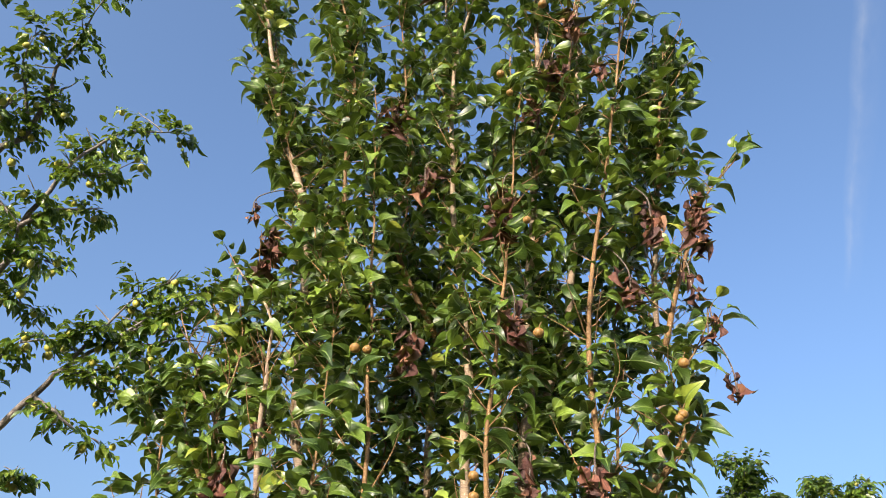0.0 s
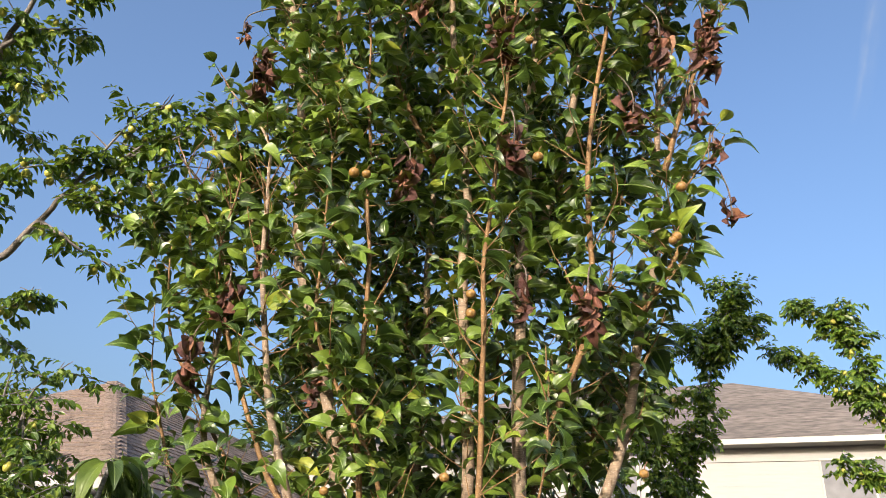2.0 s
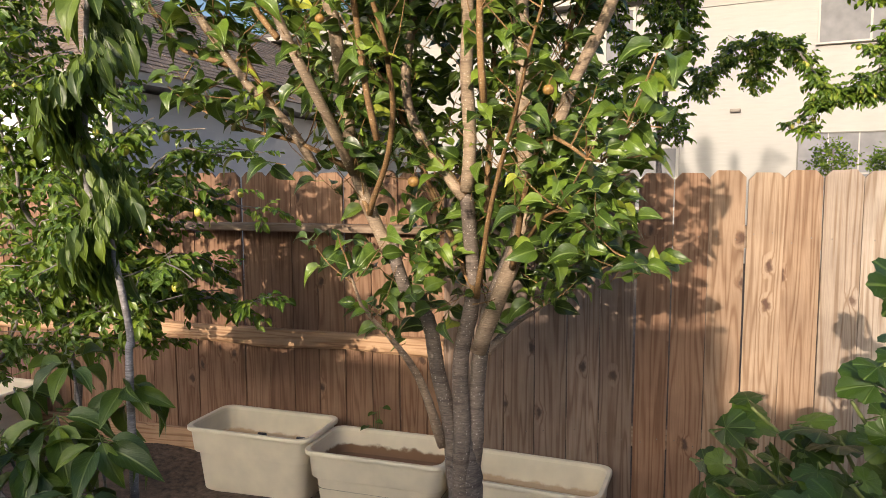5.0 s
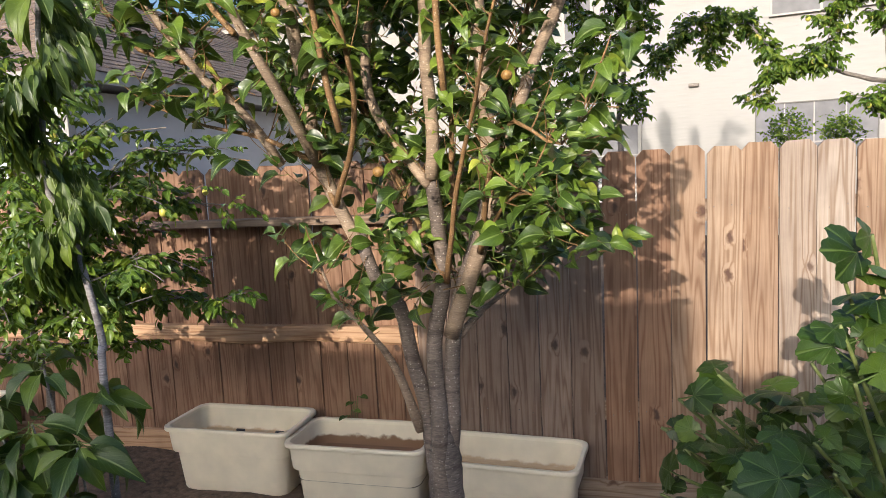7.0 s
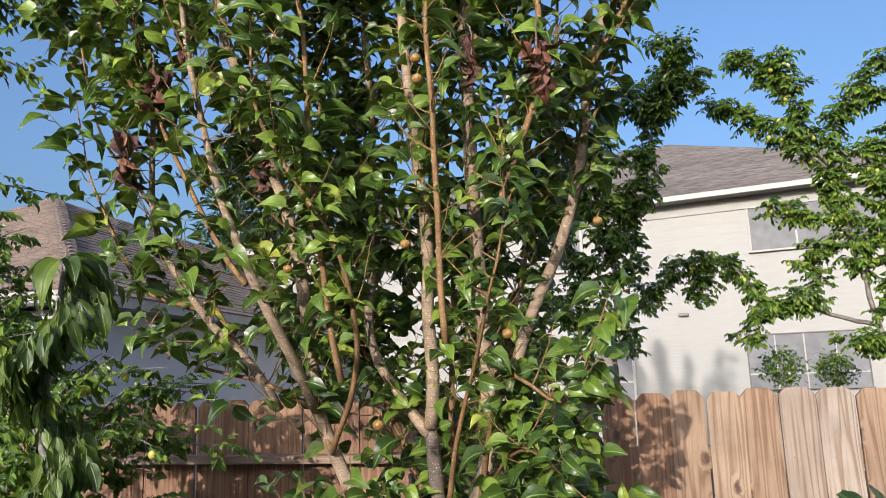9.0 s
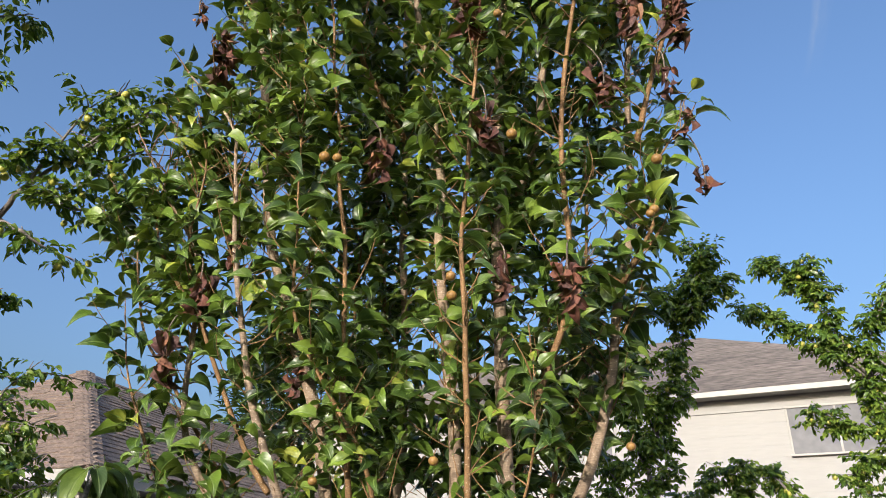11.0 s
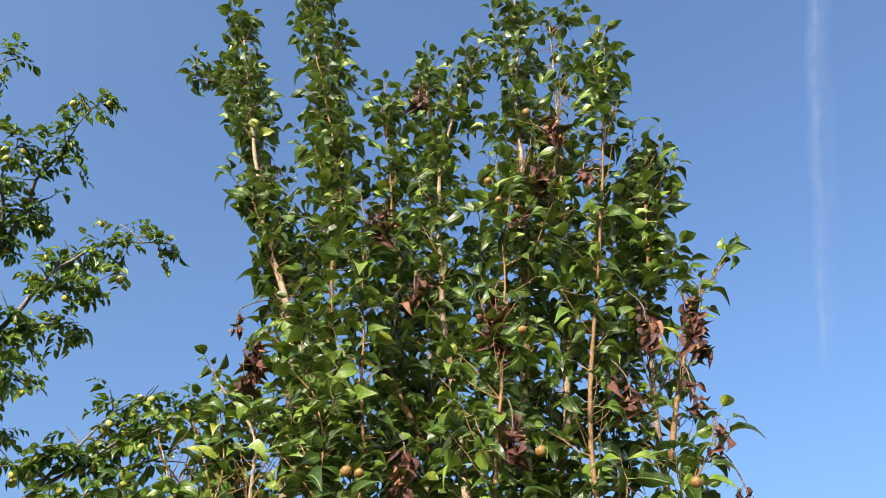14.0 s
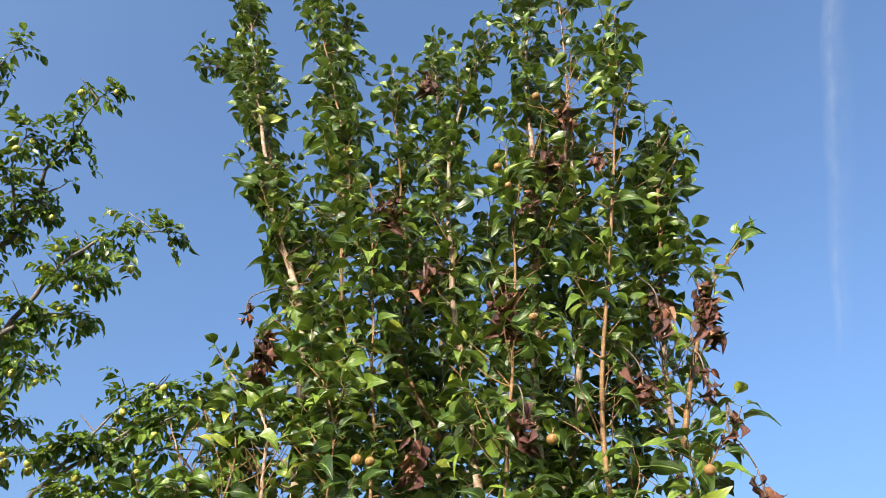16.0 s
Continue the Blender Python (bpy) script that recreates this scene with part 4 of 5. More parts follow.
    leader(0.012, (-0.2, 1.85, 1.95), (-0.32, 1.9, 2.09), (-0.47, 1.85, 2.4), (-0.55, 1.8, 2.71), (-0.52, 1.76, 3.02), (-0.62, 1.75, 3.3), leaves_from=2.45)
    leader(0.011, (-0.5, 1.86, 2.45), (-0.66, 1.8, 2.7), (-0.7, 1.8, 2.95), (-0.68, 1.78, 3.15))
    leader(0.012, (-0.44, 1.92, 2.66), (-0.55, 1.86, 3.01), (-0.52, 1.86, 3.02), (-0.7, 1.83, 3.19))

    def spur(x, y, z, n):
        a = rng.uniform(0, 6.28)
        for k in range(n):
            b = a + 2.1 * k
            twig((x + rng.gauss(0, 0.03), y + rng.gauss(0, 0.03), z + rng.gauss(0, 0.03)), (math.cos(b), math.sin(b), rng.uniform(-0.1, 0.6)), rng.uniform(0.05, 0.12), 0.0022)

    spur(0.14, 2.08, 1.34, 4)
    spur(0.19, 2.09, 1.26, 4)
    spur(0.23, 2.09, 1.22, 3)
    spur(0.14, 2.14, 1.42, 3)
    spur(0.47, 2.12, 1.45, 4)
    spur(0.5, 2.12, 1.34, 4)
    spur(0.52, 2.2, 1.24, 4)
    spur(0.57, 2.27, 1.29, 4)
    spur(0.58, 1.99, 1.51, 4)
    spur(0.61, 1.94, 1.44, 4)
    spur(0.65, 1.99, 1.49, 3)
    spur(0.73, 1.98, 1.34, 3)
    spur(0.29, 2.29, 1.44, 3)
    spur(-0.16, 2.28, 2.2, 3)
    spur(-0.16, 2.4, 2.06, 3)
    spur(-0.16, 2.51, 1.92, 3)
    spur(-0.23, 2.58, 1.75, 3)
    spur(-0.15, 2.55, 2.21, 3)
    spur(-0.04, 2.37, 2.01, 3)
    spur(-0.03, 2.47, 1.86, 3)
    spur(-0.1, 2.54, 1.71, 3)
    spur(-0.01, 2.5, 2.24, 3)
    spur(-0.01, 2.62, 2.09, 3)
    spur(0.09, 2.42, 1.9, 3)
    spur(0.03, 2.5, 1.75, 3)
    spur(0.11, 2.47, 2.18, 3)
    spur(0.12, 2.58, 2.04, 3)
    spur(0.13, 2.69, 1.88, 3)
    spur(0.15, 2.45, 1.71, 3)
    spur(0.23, 2.41, 2.21, 3)
    spur(0.24, 2.52, 2.07, 3)
    spur(0.26, 2.63, 1.92, 3)
    spur(0.19, 2.71, 1.76, 3)
    spur(0.28, 2.67, 2.21, 3)
    spur(0.36, 2.48, 2.01, 3)
    spur(0.38, 2.58, 1.87, 3)
    spur(0.32, 2.66, 1.71, 3)
    spur(0.41, 2.6, 2.24, 3)
    spur(0.43, 2.72, 2.1, 3)
    spur(0.49, 2.51, 1.91, 3)
    spur(0.43, 2.59, 1.76, 3)
    spur(0.52, 2.55, 2.18, 3)
    spur(0.54, 2.66, 2.04, 3)
    spur(0.57, 2.76, 1.88, 3)
    spur(0.54, 2.53, 1.71, 3)
    spur(0.38, 2.54, 1.74, 4)
    spur(0.46, 2.6, 1.66, 4)
    spur(0.55, 2.56, 1.73, 4)
    spur(0.64, 2.47, 1.69, 4)
    spur(0.39, 2.6, 1.56, 4)
    spur(0.48, 2.66, 1.5, 4)
    spur(0.59, 2.57, 1.52, 4)
    spur(0.67, 2.52, 1.45, 3)
    spur(0.41, 2.64, 1.4, 4)
    spur(0.51, 2.65, 1.34, 4)
    spur(0.61, 2.56, 1.35, 3)
    spur(0.7, 2.48, 1.6, 3)
    spur(0.26, 2.62, 1.54, 4)
    spur(0.28, 2.62, 1.42, 3)
    spur(-0.07, 2.42, 1.64, 4)
    spur(0.02, 2.51, 1.51, 4)
    spur(0.07, 2.56, 1.34, 3)
    spur(0.01, 2.19, 1.46, 2)
    spur(0.1, 2.15, 1.31, 2)
    spur(0.17, 2.1, 1.21, 2)
    spur(0.24, 2.11, 1.15, 2)
    spur(0.29, 2.32, 1.42, 2)
    spur(0.31, 2.31, 1.31, 2)
    spur(0.45, 2.38, 1.29, 4)
    spur(0.48, 2.38, 1.2, 3)
    spur(0.45, 2.15, 1.48, 3)
    spur(0.56, 2.01, 1.56, 3)
    spur(0.57, 1.96, 1.45, 3)
    spur(0.62, 2.07, 1.47, 3)
    spur(0.7, 1.97, 1.39, 3)
    spur(0.72, 2.01, 1.32, 2)
    spur(0.75, 1.97, 1.66, 3)
    spur(0.79, 1.97, 1.73, 3)
    spur(0.68, 1.97, 1.59, 3)
    spur(0.03, 2.14, 1.57, 2)
    spur(0.1, 2.27, 1.62, 2)
    spur(-0.16, 2.11, 1.52, 2)
    spur(-0.09, 2.19, 1.33, 2)
    spur(0.01, 2.09, 1.16, 2)
    spur(0.03, 2.08, 1.08, 2)
    spur(0.55, 2.0, 1.35, 3)
    spur(0.83, 1.96, 1.82, 3)
    spur(0.4, 2.04, 1.62, 4)
    spur(0.48, 2.0, 1.68, 4)
    spur(0.36, 2.07, 1.74, 2)
    spur(0.56, 2.15, 1.75, 3)
    spur(-0.3, 1.98, 1.67, 2)
    spur(-0.4, 1.91, 1.76, 2)
    spur(-0.47, 1.86, 1.81, 2)
    spur(-0.34, 1.94, 1.83, 2)
    spur(0.04, 2.23, 1.81, 2)
    spur(-0.17, 2.04, 1.81, 2)
    bunches = [(0.43, 1.6, 3.35, 34), (-0.42, 1.6, 3.34, 30), (1.03, 1.75, 3.33, 40), (0.46, 1.67, 2.96, 16), (1.05, 1.85, 2.78, 6), (0.89, 1.75, 3.37, 18),
               (0.03, 1.52, 3.84, 26), (0.63, 1.5, 3.93, 24), (0.71, 1.46, 4.18, 18), (0.16, 1.4, 4.54, 18), (-0.45, 1.74, 2.55, 14), (-0.55, 1.77, 2.36, 16),
               (0.66, 1.75, 2.47, 12), (0.13, 1.68, 2.91, 14), (-0.51, 1.57, 3.51, 5), (0.79, 1.51, 3.88, 10), (1.02, 1.81, 2.97, 6), (0.8, 1.79, 3.12, 12),
               (-0.12, 1.79, 2.26, 8), (-0.33, 1.72, 2.67, 6), (0.16, 1.57, 3.53, 12), (0.54, 1.53, 3.76, 12), (0.49, 1.74, 2.51, 10), (0.98, 1.79, 3.12, 8)]
    pears = [(0.53, 1.51, 3.19, 0.0125), (0.05, 1.57, 2.82, 0.014), (0.01, 1.57, 2.83, 0.0165), (-0.06, 1.57, 2.79, 0.012), (0.37, 1.63, 2.45, 0.014),
             (0.37, 1.64, 2.4, 0.0145), (-0.01, 1.72, 1.96, 0.0125), (0.31, 1.71, 2.0, 0.013), (0.21, 1.78, 1.56, 0.0155), (0.78, 1.71, 2.02, 0.0115),
             (0.62, 1.35, 4.11, 0.0165), (0.46, 1.4, 3.8, 0.0145), (0.49, 1.42, 3.71, 0.0125), (0.89, 1.61, 2.57, 0.013), (0.55, 1.57, 2.82, 0.0155),
             (0.88, 1.61, 2.56, 0.0115), (0.55, 1.75, 1.77, 0.014), (0.91, 1.59, 2.7, 0.0145)]
    bare = [(np.array(b[:3]) + np.array([0, 0, dz]), 0.035 + 0.0007 * b[3], 0.8) for b in bunches if b[3] > 4 for dz in ((-0.06, 0.0, 0.06) if b[3] > 20 else (-0.03, 0.03))]
    bare += [(np.array(p[:3]), 0.04, 0.8) for p in pears]
    spots = np.array([b[0] for b in bare])
    wide = np.array([b[1] for b in bare])

    # the sun side of the older stems is nearly bare
    stems = np.concatenate(open_stems)
    kept = []
    for k, m in poses:
        d = stems - (m[:3, 3] + 0.05 * m[:3, 1] / np.linalg.norm(m[:3, 1]))
        along = -(d @ to_sun)
        off = np.linalg.norm(d + along[:, None] * to_sun, axis=1)
        close = (along > 0) & (along < 1.2) & (off < 0.048)
        if close.any() and rng.random() < (0.85 if m[2, 3] < 2.0 else 0.55 if m[2, 3] < 2.7 else 0.2):
            continue
        leaf_at = m[:3, 3] + 0.05 * m[:3, 1] / np.linalg.norm(m[:3, 1])
        d = spots - leaf_at
        along = -(d @ to_sun)
        off = np.linalg.norm(d + along[:, None] * to_sun, axis=1)
        if ((along > -0.03) & (along < 0.8) & (off < wide)).any() and rng.random() < 0.85:
            continue
        kept.append((k, m))
    poses = kept
    leaf_meshes = [leaf_mesh("leaf", s, PEAR_LEAF) for s in shapes]
    rng.shuffle(poses)
    near = sorted(range(len(poses)), key=lambda k: poses[k][1][1, 3])
    pick = set(near[:300])
    single_leaves("leaf", leaf_meshes, [poses[k] for k in near[:300]], tree)
    joined("foliage", shapes, [poses[k] for k in range(len(poses)) if k not in pick], PEAR_LEAF, tree, "dense glossy green pear leaves")
    V, F = [], []
    for v, f in wood_bits:
        b = len(V)
        V += v
        F += [tuple(i + b for i in q) for q in f]
    tagged(part("fine_branching", (V, F), YOUNG_BARK, tree, "thin tan twigs"), kind="stuff")

    # dead, curled leaf bunches
    dead_shapes = [leaf_shape(0.068 * s, 0.030 * s, 0.45, 0.9, 0.75, 1.3, 0.3, 0.45, 7, 50 + k) for k, s in enumerate((1.0, 0.8, 1.15))]

    def dead_bunch(x, y, z, n):
        ps = []
        small = 0.75 if n < 12 else 0.95
        tall = 0.04 + 0.0019 * n
        top = np.array([x, y, z + tall])
        near = min((p for line in lines for p in line), key=lambda p: np.linalg.norm(p - top - np.array([0, 0, 0.05])))
        part("dead_twig", tube(curve_points([near, near * 0.5 + top * 0.5 + np.array([0, 0, 0.03]), top, (x, y, z - tall * 0.6)], 0.02), [0.0024] * len(curve_points([near, near * 0.5 + top * 0.5 + np.array([0, 0, 0.03]), top, (x, y, z - tall * 0.6)], 0.02)), 5), PEAR_BARK, tree)
        for k in range(int(n * 1.6)):
            h = rng.uniform(-tall, tall)
            w = 0.005 + 0.010 * (1 - abs(h) / tall)
            at = np.array([x + rng.gauss(0, w), y + rng.gauss(0, w), z + h])
            ps.append((rng.randrange(3), frame_at(at, (rng.gauss(0, 0.35), rng.gauss(0, 0.35), -1), (rng.gauss(0, 1), rng.gauss(0, 1), 0.2), small * rng.uniform(0.7, 1.15), rng.uniform(-1, 1))))
        joined("dead_foliage", dead_shapes, ps, DEAD_LEAF, tree, "dry reddish-brown curled leaves")

    for b in bunches:
        dead_bunch(*b)

    # russet fruit
    def fruit(x, y, z, r):
        bm = bmesh.new()
        bmesh.ops.create_uvsphere(bm, u_segments=12, v_segments=8, radius=r)
        for v in bm.verts:
            q = v.co.z / r
            v.co.z = v.co.z * 0.92 - 0.12 * r * max(0, abs(q) - 0.75) * (1 if q > 0 else -1)
        ob = part("fruit", bm, PEAR_FRUIT, tree, smooth=True, at=Matrix.Translation((x, y, z)))
        part("stalk", tube(np.array([(0, 0, r * 0.8), (0.003, 0, r * 1.5), (0.008, 0.003, r * 2.4)]), [0.0016, 0.0013, 0.0012], 5), YOUNG_BARK, ob)

    for p in pears:
        fruit(*p)


pear_tree()


# ---- jujube trees ----
def jujube(label, branches, seed, leaf=1.0, every=0.11, reach=(0.1, 0.26), fruits=60, leaf_from=0.9, rows=3, gap=0.017):
    rng = random.Random(seed)
    tree = empty("jujube_tree", (0, 0, 0))
    tagged(tree, label, "tree")
    shapes = [leaf_shape(0.046 * s * leaf, 0.026 * s * leaf, 0.42, 1.0, f, d, 0.12, 0.06, rows, 20 + k) for k, (s, f, d) in enumerate(((1.0, 0.2, 0.4), (1.15, 0.3, 0.7), (0.8, 0.15, 0.3), (0.95, 0.4, 0.9)))]
    poses, V, F, spots, shoots = [], [], [], [], []

    def bits(v, f):
        b = len(V)
        V.extend(v)
        F.extend(tuple(i + b for i in q) for q in f)

    def wander(p, d, length, m, sag):
        q = [p]
        for j in range(m):
            d = d + np.array([rng.gauss(0, 0.12), rng.gauss(0, 0.12), sag])
            d = d / np.linalg.norm(d)
            q.append(q[-1] + d * length / m)
        return np.array(q), d

    for radius, pts in branches:
        line = curve_points(pts, 0.05)
        n = len(line)
        line = line + np.array([[noise.noise(Vector((k * 0.35, pts[-1][2] * 9, j))) for j in range(3)] for k in range(n)]) * 0.03
        rad = radius * np.linspace(1.0, 0.12, n)
        part("limb", tube(line, rad, 7), GREY_BARK, tree, smooth=True)
        main = radius > 0.02
        for j in range(3):
            a = rng.uniform(0, 6.28)
            q, _ = wander(line[-1], np.array([math.cos(a), math.sin(a), 0.3]) * 0.6 + (line[-1] - line[-3]) / 0.1, rng.uniform(0.03, 0.07), 4, -0.04)
            bits(*tube(q, np.linspace(0.003, 0.0015, 5), 4))
            shoots.append(q)
        shoots.append(line[int(n * (0.75 if main else 0.25)):])
        k = n * (0.72 if main else 0.22)
        while k < n:
            p = line[int(k)]
            k += every / 0.05 * rng.uniform(0.6, 1.4)
            if p[2] < leaf_from:
                continue
            a = rng.uniform(0, 6.28)
            q, _ = wander(p, np.array([math.cos(a), math.sin(a), rng.uniform(-0.3, 0.9)]), rng.uniform(*reach), 5, -0.04)
            bits(*tube(q, np.linspace(0.0035, 0.0018, 6), 4))
            shoots.append(q)
    for line in shoots:
        total = float(np.sum(np.linalg.norm(np.diff(line, axis=0), axis=1))) if len(line) > 1 else 0.0
        m = int(total / gap)
        for k in range(m):
            u = rng.random() * (len(line) - 1)
            i = min(int(u), len(line) - 2)
            p = line[i] + (line[i + 1] - line[i]) * (u - i)
            a = rng.uniform(0, 6.28)
            j = rng.randrange(5, 9)
            q, d = wander(p, np.array([math.cos(a), math.sin(a), rng.uniform(-0.8, 0.6)]), j * 0.013, j, -0.06)
            side = np.cross(d, (0, 0, 1.0))
            for i in range(1, j + 1):
                s = side * (1 if i % 2 else -1) + d * 0.8 + np.array([0, 0, rng.uniform(-0.5, 0.15)])
                nrm = np.array([rng.gauss(0, 0.4), rng.gauss(0, 0.4), 0.75]) + 0.7 * TO_SUN
                poses.append((rng.randrange(4), frame_at(q[i], s, nrm, rng.uniform(0.7, 1.2), rng.gauss(0, 0.35))))
            if rng.random() < 0.16:
                spots.append(q[rng.randrange(1, j)])
    tagged(part("fine_branching", (V, F), GREY_BARK, tree, "thin zigzag twigs"), kind="stuff")
    joined("foliage", shapes, poses, JUJUBE_LEAF, tree, "small shiny green jujube leaves")
    me = None
    rng.shuffle(spots)
    for p in spots[:fruits]:
        if me is None:
            bm = bmesh.new()
            bmesh.ops.create_uvsphere(bm, u_segments=8, v_segments=6, radius=0.0145)
            for v in bm.verts:
                v.co.z *= 1.18
            for f in bm.faces:
                f.smooth = True
            me = bpy.data.meshes.new("fruit")
            bm.to_mesh(me)
            bm.free()
            me.materials.append(JUJUBE_FRUIT)
        s = rng.uniform(0.8, 1.25)
        part("fruit", me, None, tree, at=Matrix.LocRotScale((p[0], p[1], p[2] - 0.02), Euler((rng.gauss(0, 0.3), rng.gauss(0, 0.3), 0)), (s, s, s)))


jujube("tall jujube tree with spreading fruiting branches beside the fence", [
    (0.05, [(-2.3, 2.3, 0.05), (-2.28, 2.25, 0.9), (-2.02, 1.82, 2.56), (-1.99, 1.59, 3.0), (-1.84, 1.32, 3.67)]),
    (0.022, [(-2.0, 1.82, 2.61), (-1.7, 1.89, 2.78), (-1.45, 1.85, 2.95), (-1.33, 1.83, 3.05), (-1.12, 1.85, 3.21), (-0.94, 1.9, 3.37)]),
    (0.009, [(-1.33, 1.83, 3.05), (-1.18, 1.79, 3.22), (-1.08, 1.79, 3.33), (-1.01, 1.81, 3.4)]),
    (0.008, [(-1.17, 1.84, 3.16), (-1.03, 1.89, 3.18), (-0.91, 1.95, 3.25)]),
    (0.008, [(-1.33, 1.83, 3.05), (-1.13, 1.87, 3.06), (-0.94, 1.97, 3.07)]),
    (0.008, [(-1.12, 1.85, 3.21), (-0.96, 1.87, 3.28), (-0.85, 1.89, 3.38)]),
    (0.012, [(-1.45, 1.85, 2.95), (-1.34, 1.93, 2.88), (-1.23, 2.0, 2.82)]),
    (0.012, [(-1.33, 1.83, 3.05), (-1.16, 1.9, 2.98), (-1.02, 1.96, 2.98)]),
    (0.01, [(-1.7, 1.89, 2.78), (-1.6, 1.74, 3.06), (-1.43, 1.74, 3.13), (-1.23, 1.77, 3.16)]),
    (0.02, [(-1.97, 1.61, 3.01), (-1.56, 1.53, 3.36), (-1.42, 1.43, 3.45), (-1.29, 1.37, 3.65), (-1.19, 1.35, 3.77), (-1.06, 1.39, 3.87), (-0.93, 1.45, 3.93)]),
    (0.01, [(-1.42, 1.43, 3.45), (-1.33, 1.46, 3.54), (-1.23, 1.52, 3.6)]),
    (0.01, [(-1.29, 1.37, 3.65), (-1.14, 1.39, 3.63), (-1.04, 1.41, 3.71)]),
    (0.01, [(-1.56, 1.53, 3.36), (-1.43, 1.48, 3.39), (-1.39, 1.56, 3.38)]),
    (0.018, [(-1.84, 1.32, 3.67), (-1.52, 1.29, 3.91), (-1.38, 1.18, 4.11), (-1.26, 1.09, 4.27), (-1.16, 1.04, 4.36)]),
    (0.01, [(-1.52, 1.29, 3.91), (-1.49, 1.12, 4.04), (-1.42, 1.02, 4.15)]),
    (0.01, [(-1.69, 1.28, 3.72), (-1.54, 1.17, 3.96), (-1.44, 1.25, 4.02)]),
    (0.01, [(-1.7, 1.35, 3.66), (-1.53, 1.52, 3.55), (-1.46, 1.55, 3.61)]),
    (0.01, [(-1.64, 0.88, 4.15), (-1.49, 0.81, 4.31), (-1.41, 0.77, 4.4)]),
    (0.012, [(-1.99, 1.59, 3.0), (-1.73, 1.63, 3.21), (-1.56, 1.61, 3.28), (-1.49, 1.72, 3.28)]),
    (0.01, [(-2.0, 1.82, 2.61), (-1.66, 1.93, 2.64), (-1.57, 2.01, 2.69), (-1.56, 2.0, 2.73)]),
], 31, fruits=190, every=0.085, reach=(0.05, 0.15), gap=0.028)
jujube("low bushy young jujube with shiny leaves by the fence", [
    (0.022, [(-1.62, 2.62, 0.05), (-1.41, 2.31, 0.93), (-1.46, 2.35, 1.45), (-1.47, 2.27, 1.9), (-1.6, 2.23, 2.28)]),
    (0.012, [(-1.36, 2.26, 1.12), (-1.15, 2.34, 1.3), (-0.96, 2.44, 1.44), (-0.8, 2.5, 1.51)]),
    (0.01, [(-1.36, 2.25, 1.04), (-1.1, 2.36, 1.12), (-0.88, 2.41, 1.14), (-0.75, 2.48, 1.07)]),
    (0.01, [(-1.37, 2.27, 1.25), (-1.15, 2.36, 1.51), (-1.02, 2.47, 1.68), (-0.84, 2.47, 1.66)]),
    (0.01, [(-1.38, 2.28, 1.41), (-1.25, 2.34, 1.71), (-1.19, 2.39, 1.89)]),
    (0.01, [(-1.45, 2.27, 1.9), (-1.5, 2.1, 2.1), (-1.58, 2.0, 2.25)]),
    (0.01, [(-1.52, 2.24, 2.05), (-1.56, 2.21, 2.2), (-1.6, 2.18, 2.32)]),
    (0.01, [(-1.37, 2.27, 1.25), (-1.4, 2.13, 1.48), (-1.43, 2.09, 1.72), (-1.43, 2.0, 2.01)]),
    (0.01, [(-1.36, 2.25, 1.04), (-1.38, 2.11, 1.17), (-1.47, 2.03, 1.28)]),
    (0.01, [(-1.35, 2.24, 1.0), (-1.07, 2.22, 0.97), (-0.97, 2.3, 0.96)]),
    (0.01, [(-1.36, 2.26, 1.12), (-0.97, 2.23, 1.27), (-0.84, 2.33, 1.28), (-0.76, 2.38, 1.26)]),
    (0.01, [(-1.38, 2.27, 1.3), (-1.15, 2.23, 1.45), (-1.04, 2.33, 1.59)]),
    (0.01, [(-1.45, 2.28, 1.85), (-1.36, 2.27, 1.93), (-1.38, 2.24, 2.02)]),
    (0.01, [(-1.46, 2.35, 1.45), (-1.38, 2.08, 1.78), (-1.41, 2.03, 1.93)]),
    (0.009, [(-1.36, 2.26, 1.12), (-1.1, 2.2, 1.35), (-0.96, 2.15, 1.46), (-0.86, 2.13, 1.54)]),
    (0.009, [(-1.37, 2.27, 1.25), (-1.15, 2.2, 1.58), (-1.0, 2.15, 1.68), (-0.92, 2.12, 1.72)]),
    (0.009, [(-1.36, 2.25, 1.04), (-1.05, 2.2, 1.17), (-0.92, 2.15, 1.23), (-0.82, 2.12, 1.28)]),
    (0.008, [(-1.6, 2.23, 2.2), (-1.57, 2.2, 2.38), (-1.48, 2.2, 2.46)]),
    (0.008, [(-1.72, 2.23, 2.15), (-1.7, 2.2, 2.4), (-1.68, 2.2, 2.52)]),
    (0.009, [(-1.36, 2.2, 1.15), (-1.12, 2.05, 1.42), (-0.92, 2.0, 1.6)]),
    (0.009, [(-1.36, 2.2, 1.1), (-1.1, 2.05, 1.25), (-0.88, 2.0, 1.38)]),
    (0.009, [(-1.4, 2.25, 1.45), (-1.22, 2.15, 1.76), (-1.08, 2.1, 1.86)]),
    (0.009, [(-1.35, 2.24, 1.0), (-1.1, 2.15, 1.1), (-0.96, 2.12, 1.1), (-0.86, 2.12, 1.14)]),
    (0.014, [(-2.9, 2.7, 0.05), (-1.7, 2.3, 0.92), (-1.73, 2.35, 1.44), (-1.72, 2.23, 2.23)]),
], 32, leaf=0.88, every=0.06, reach=(0.13, 0.32), fruits=80, leaf_from=0.75, rows=4, gap=0.034)
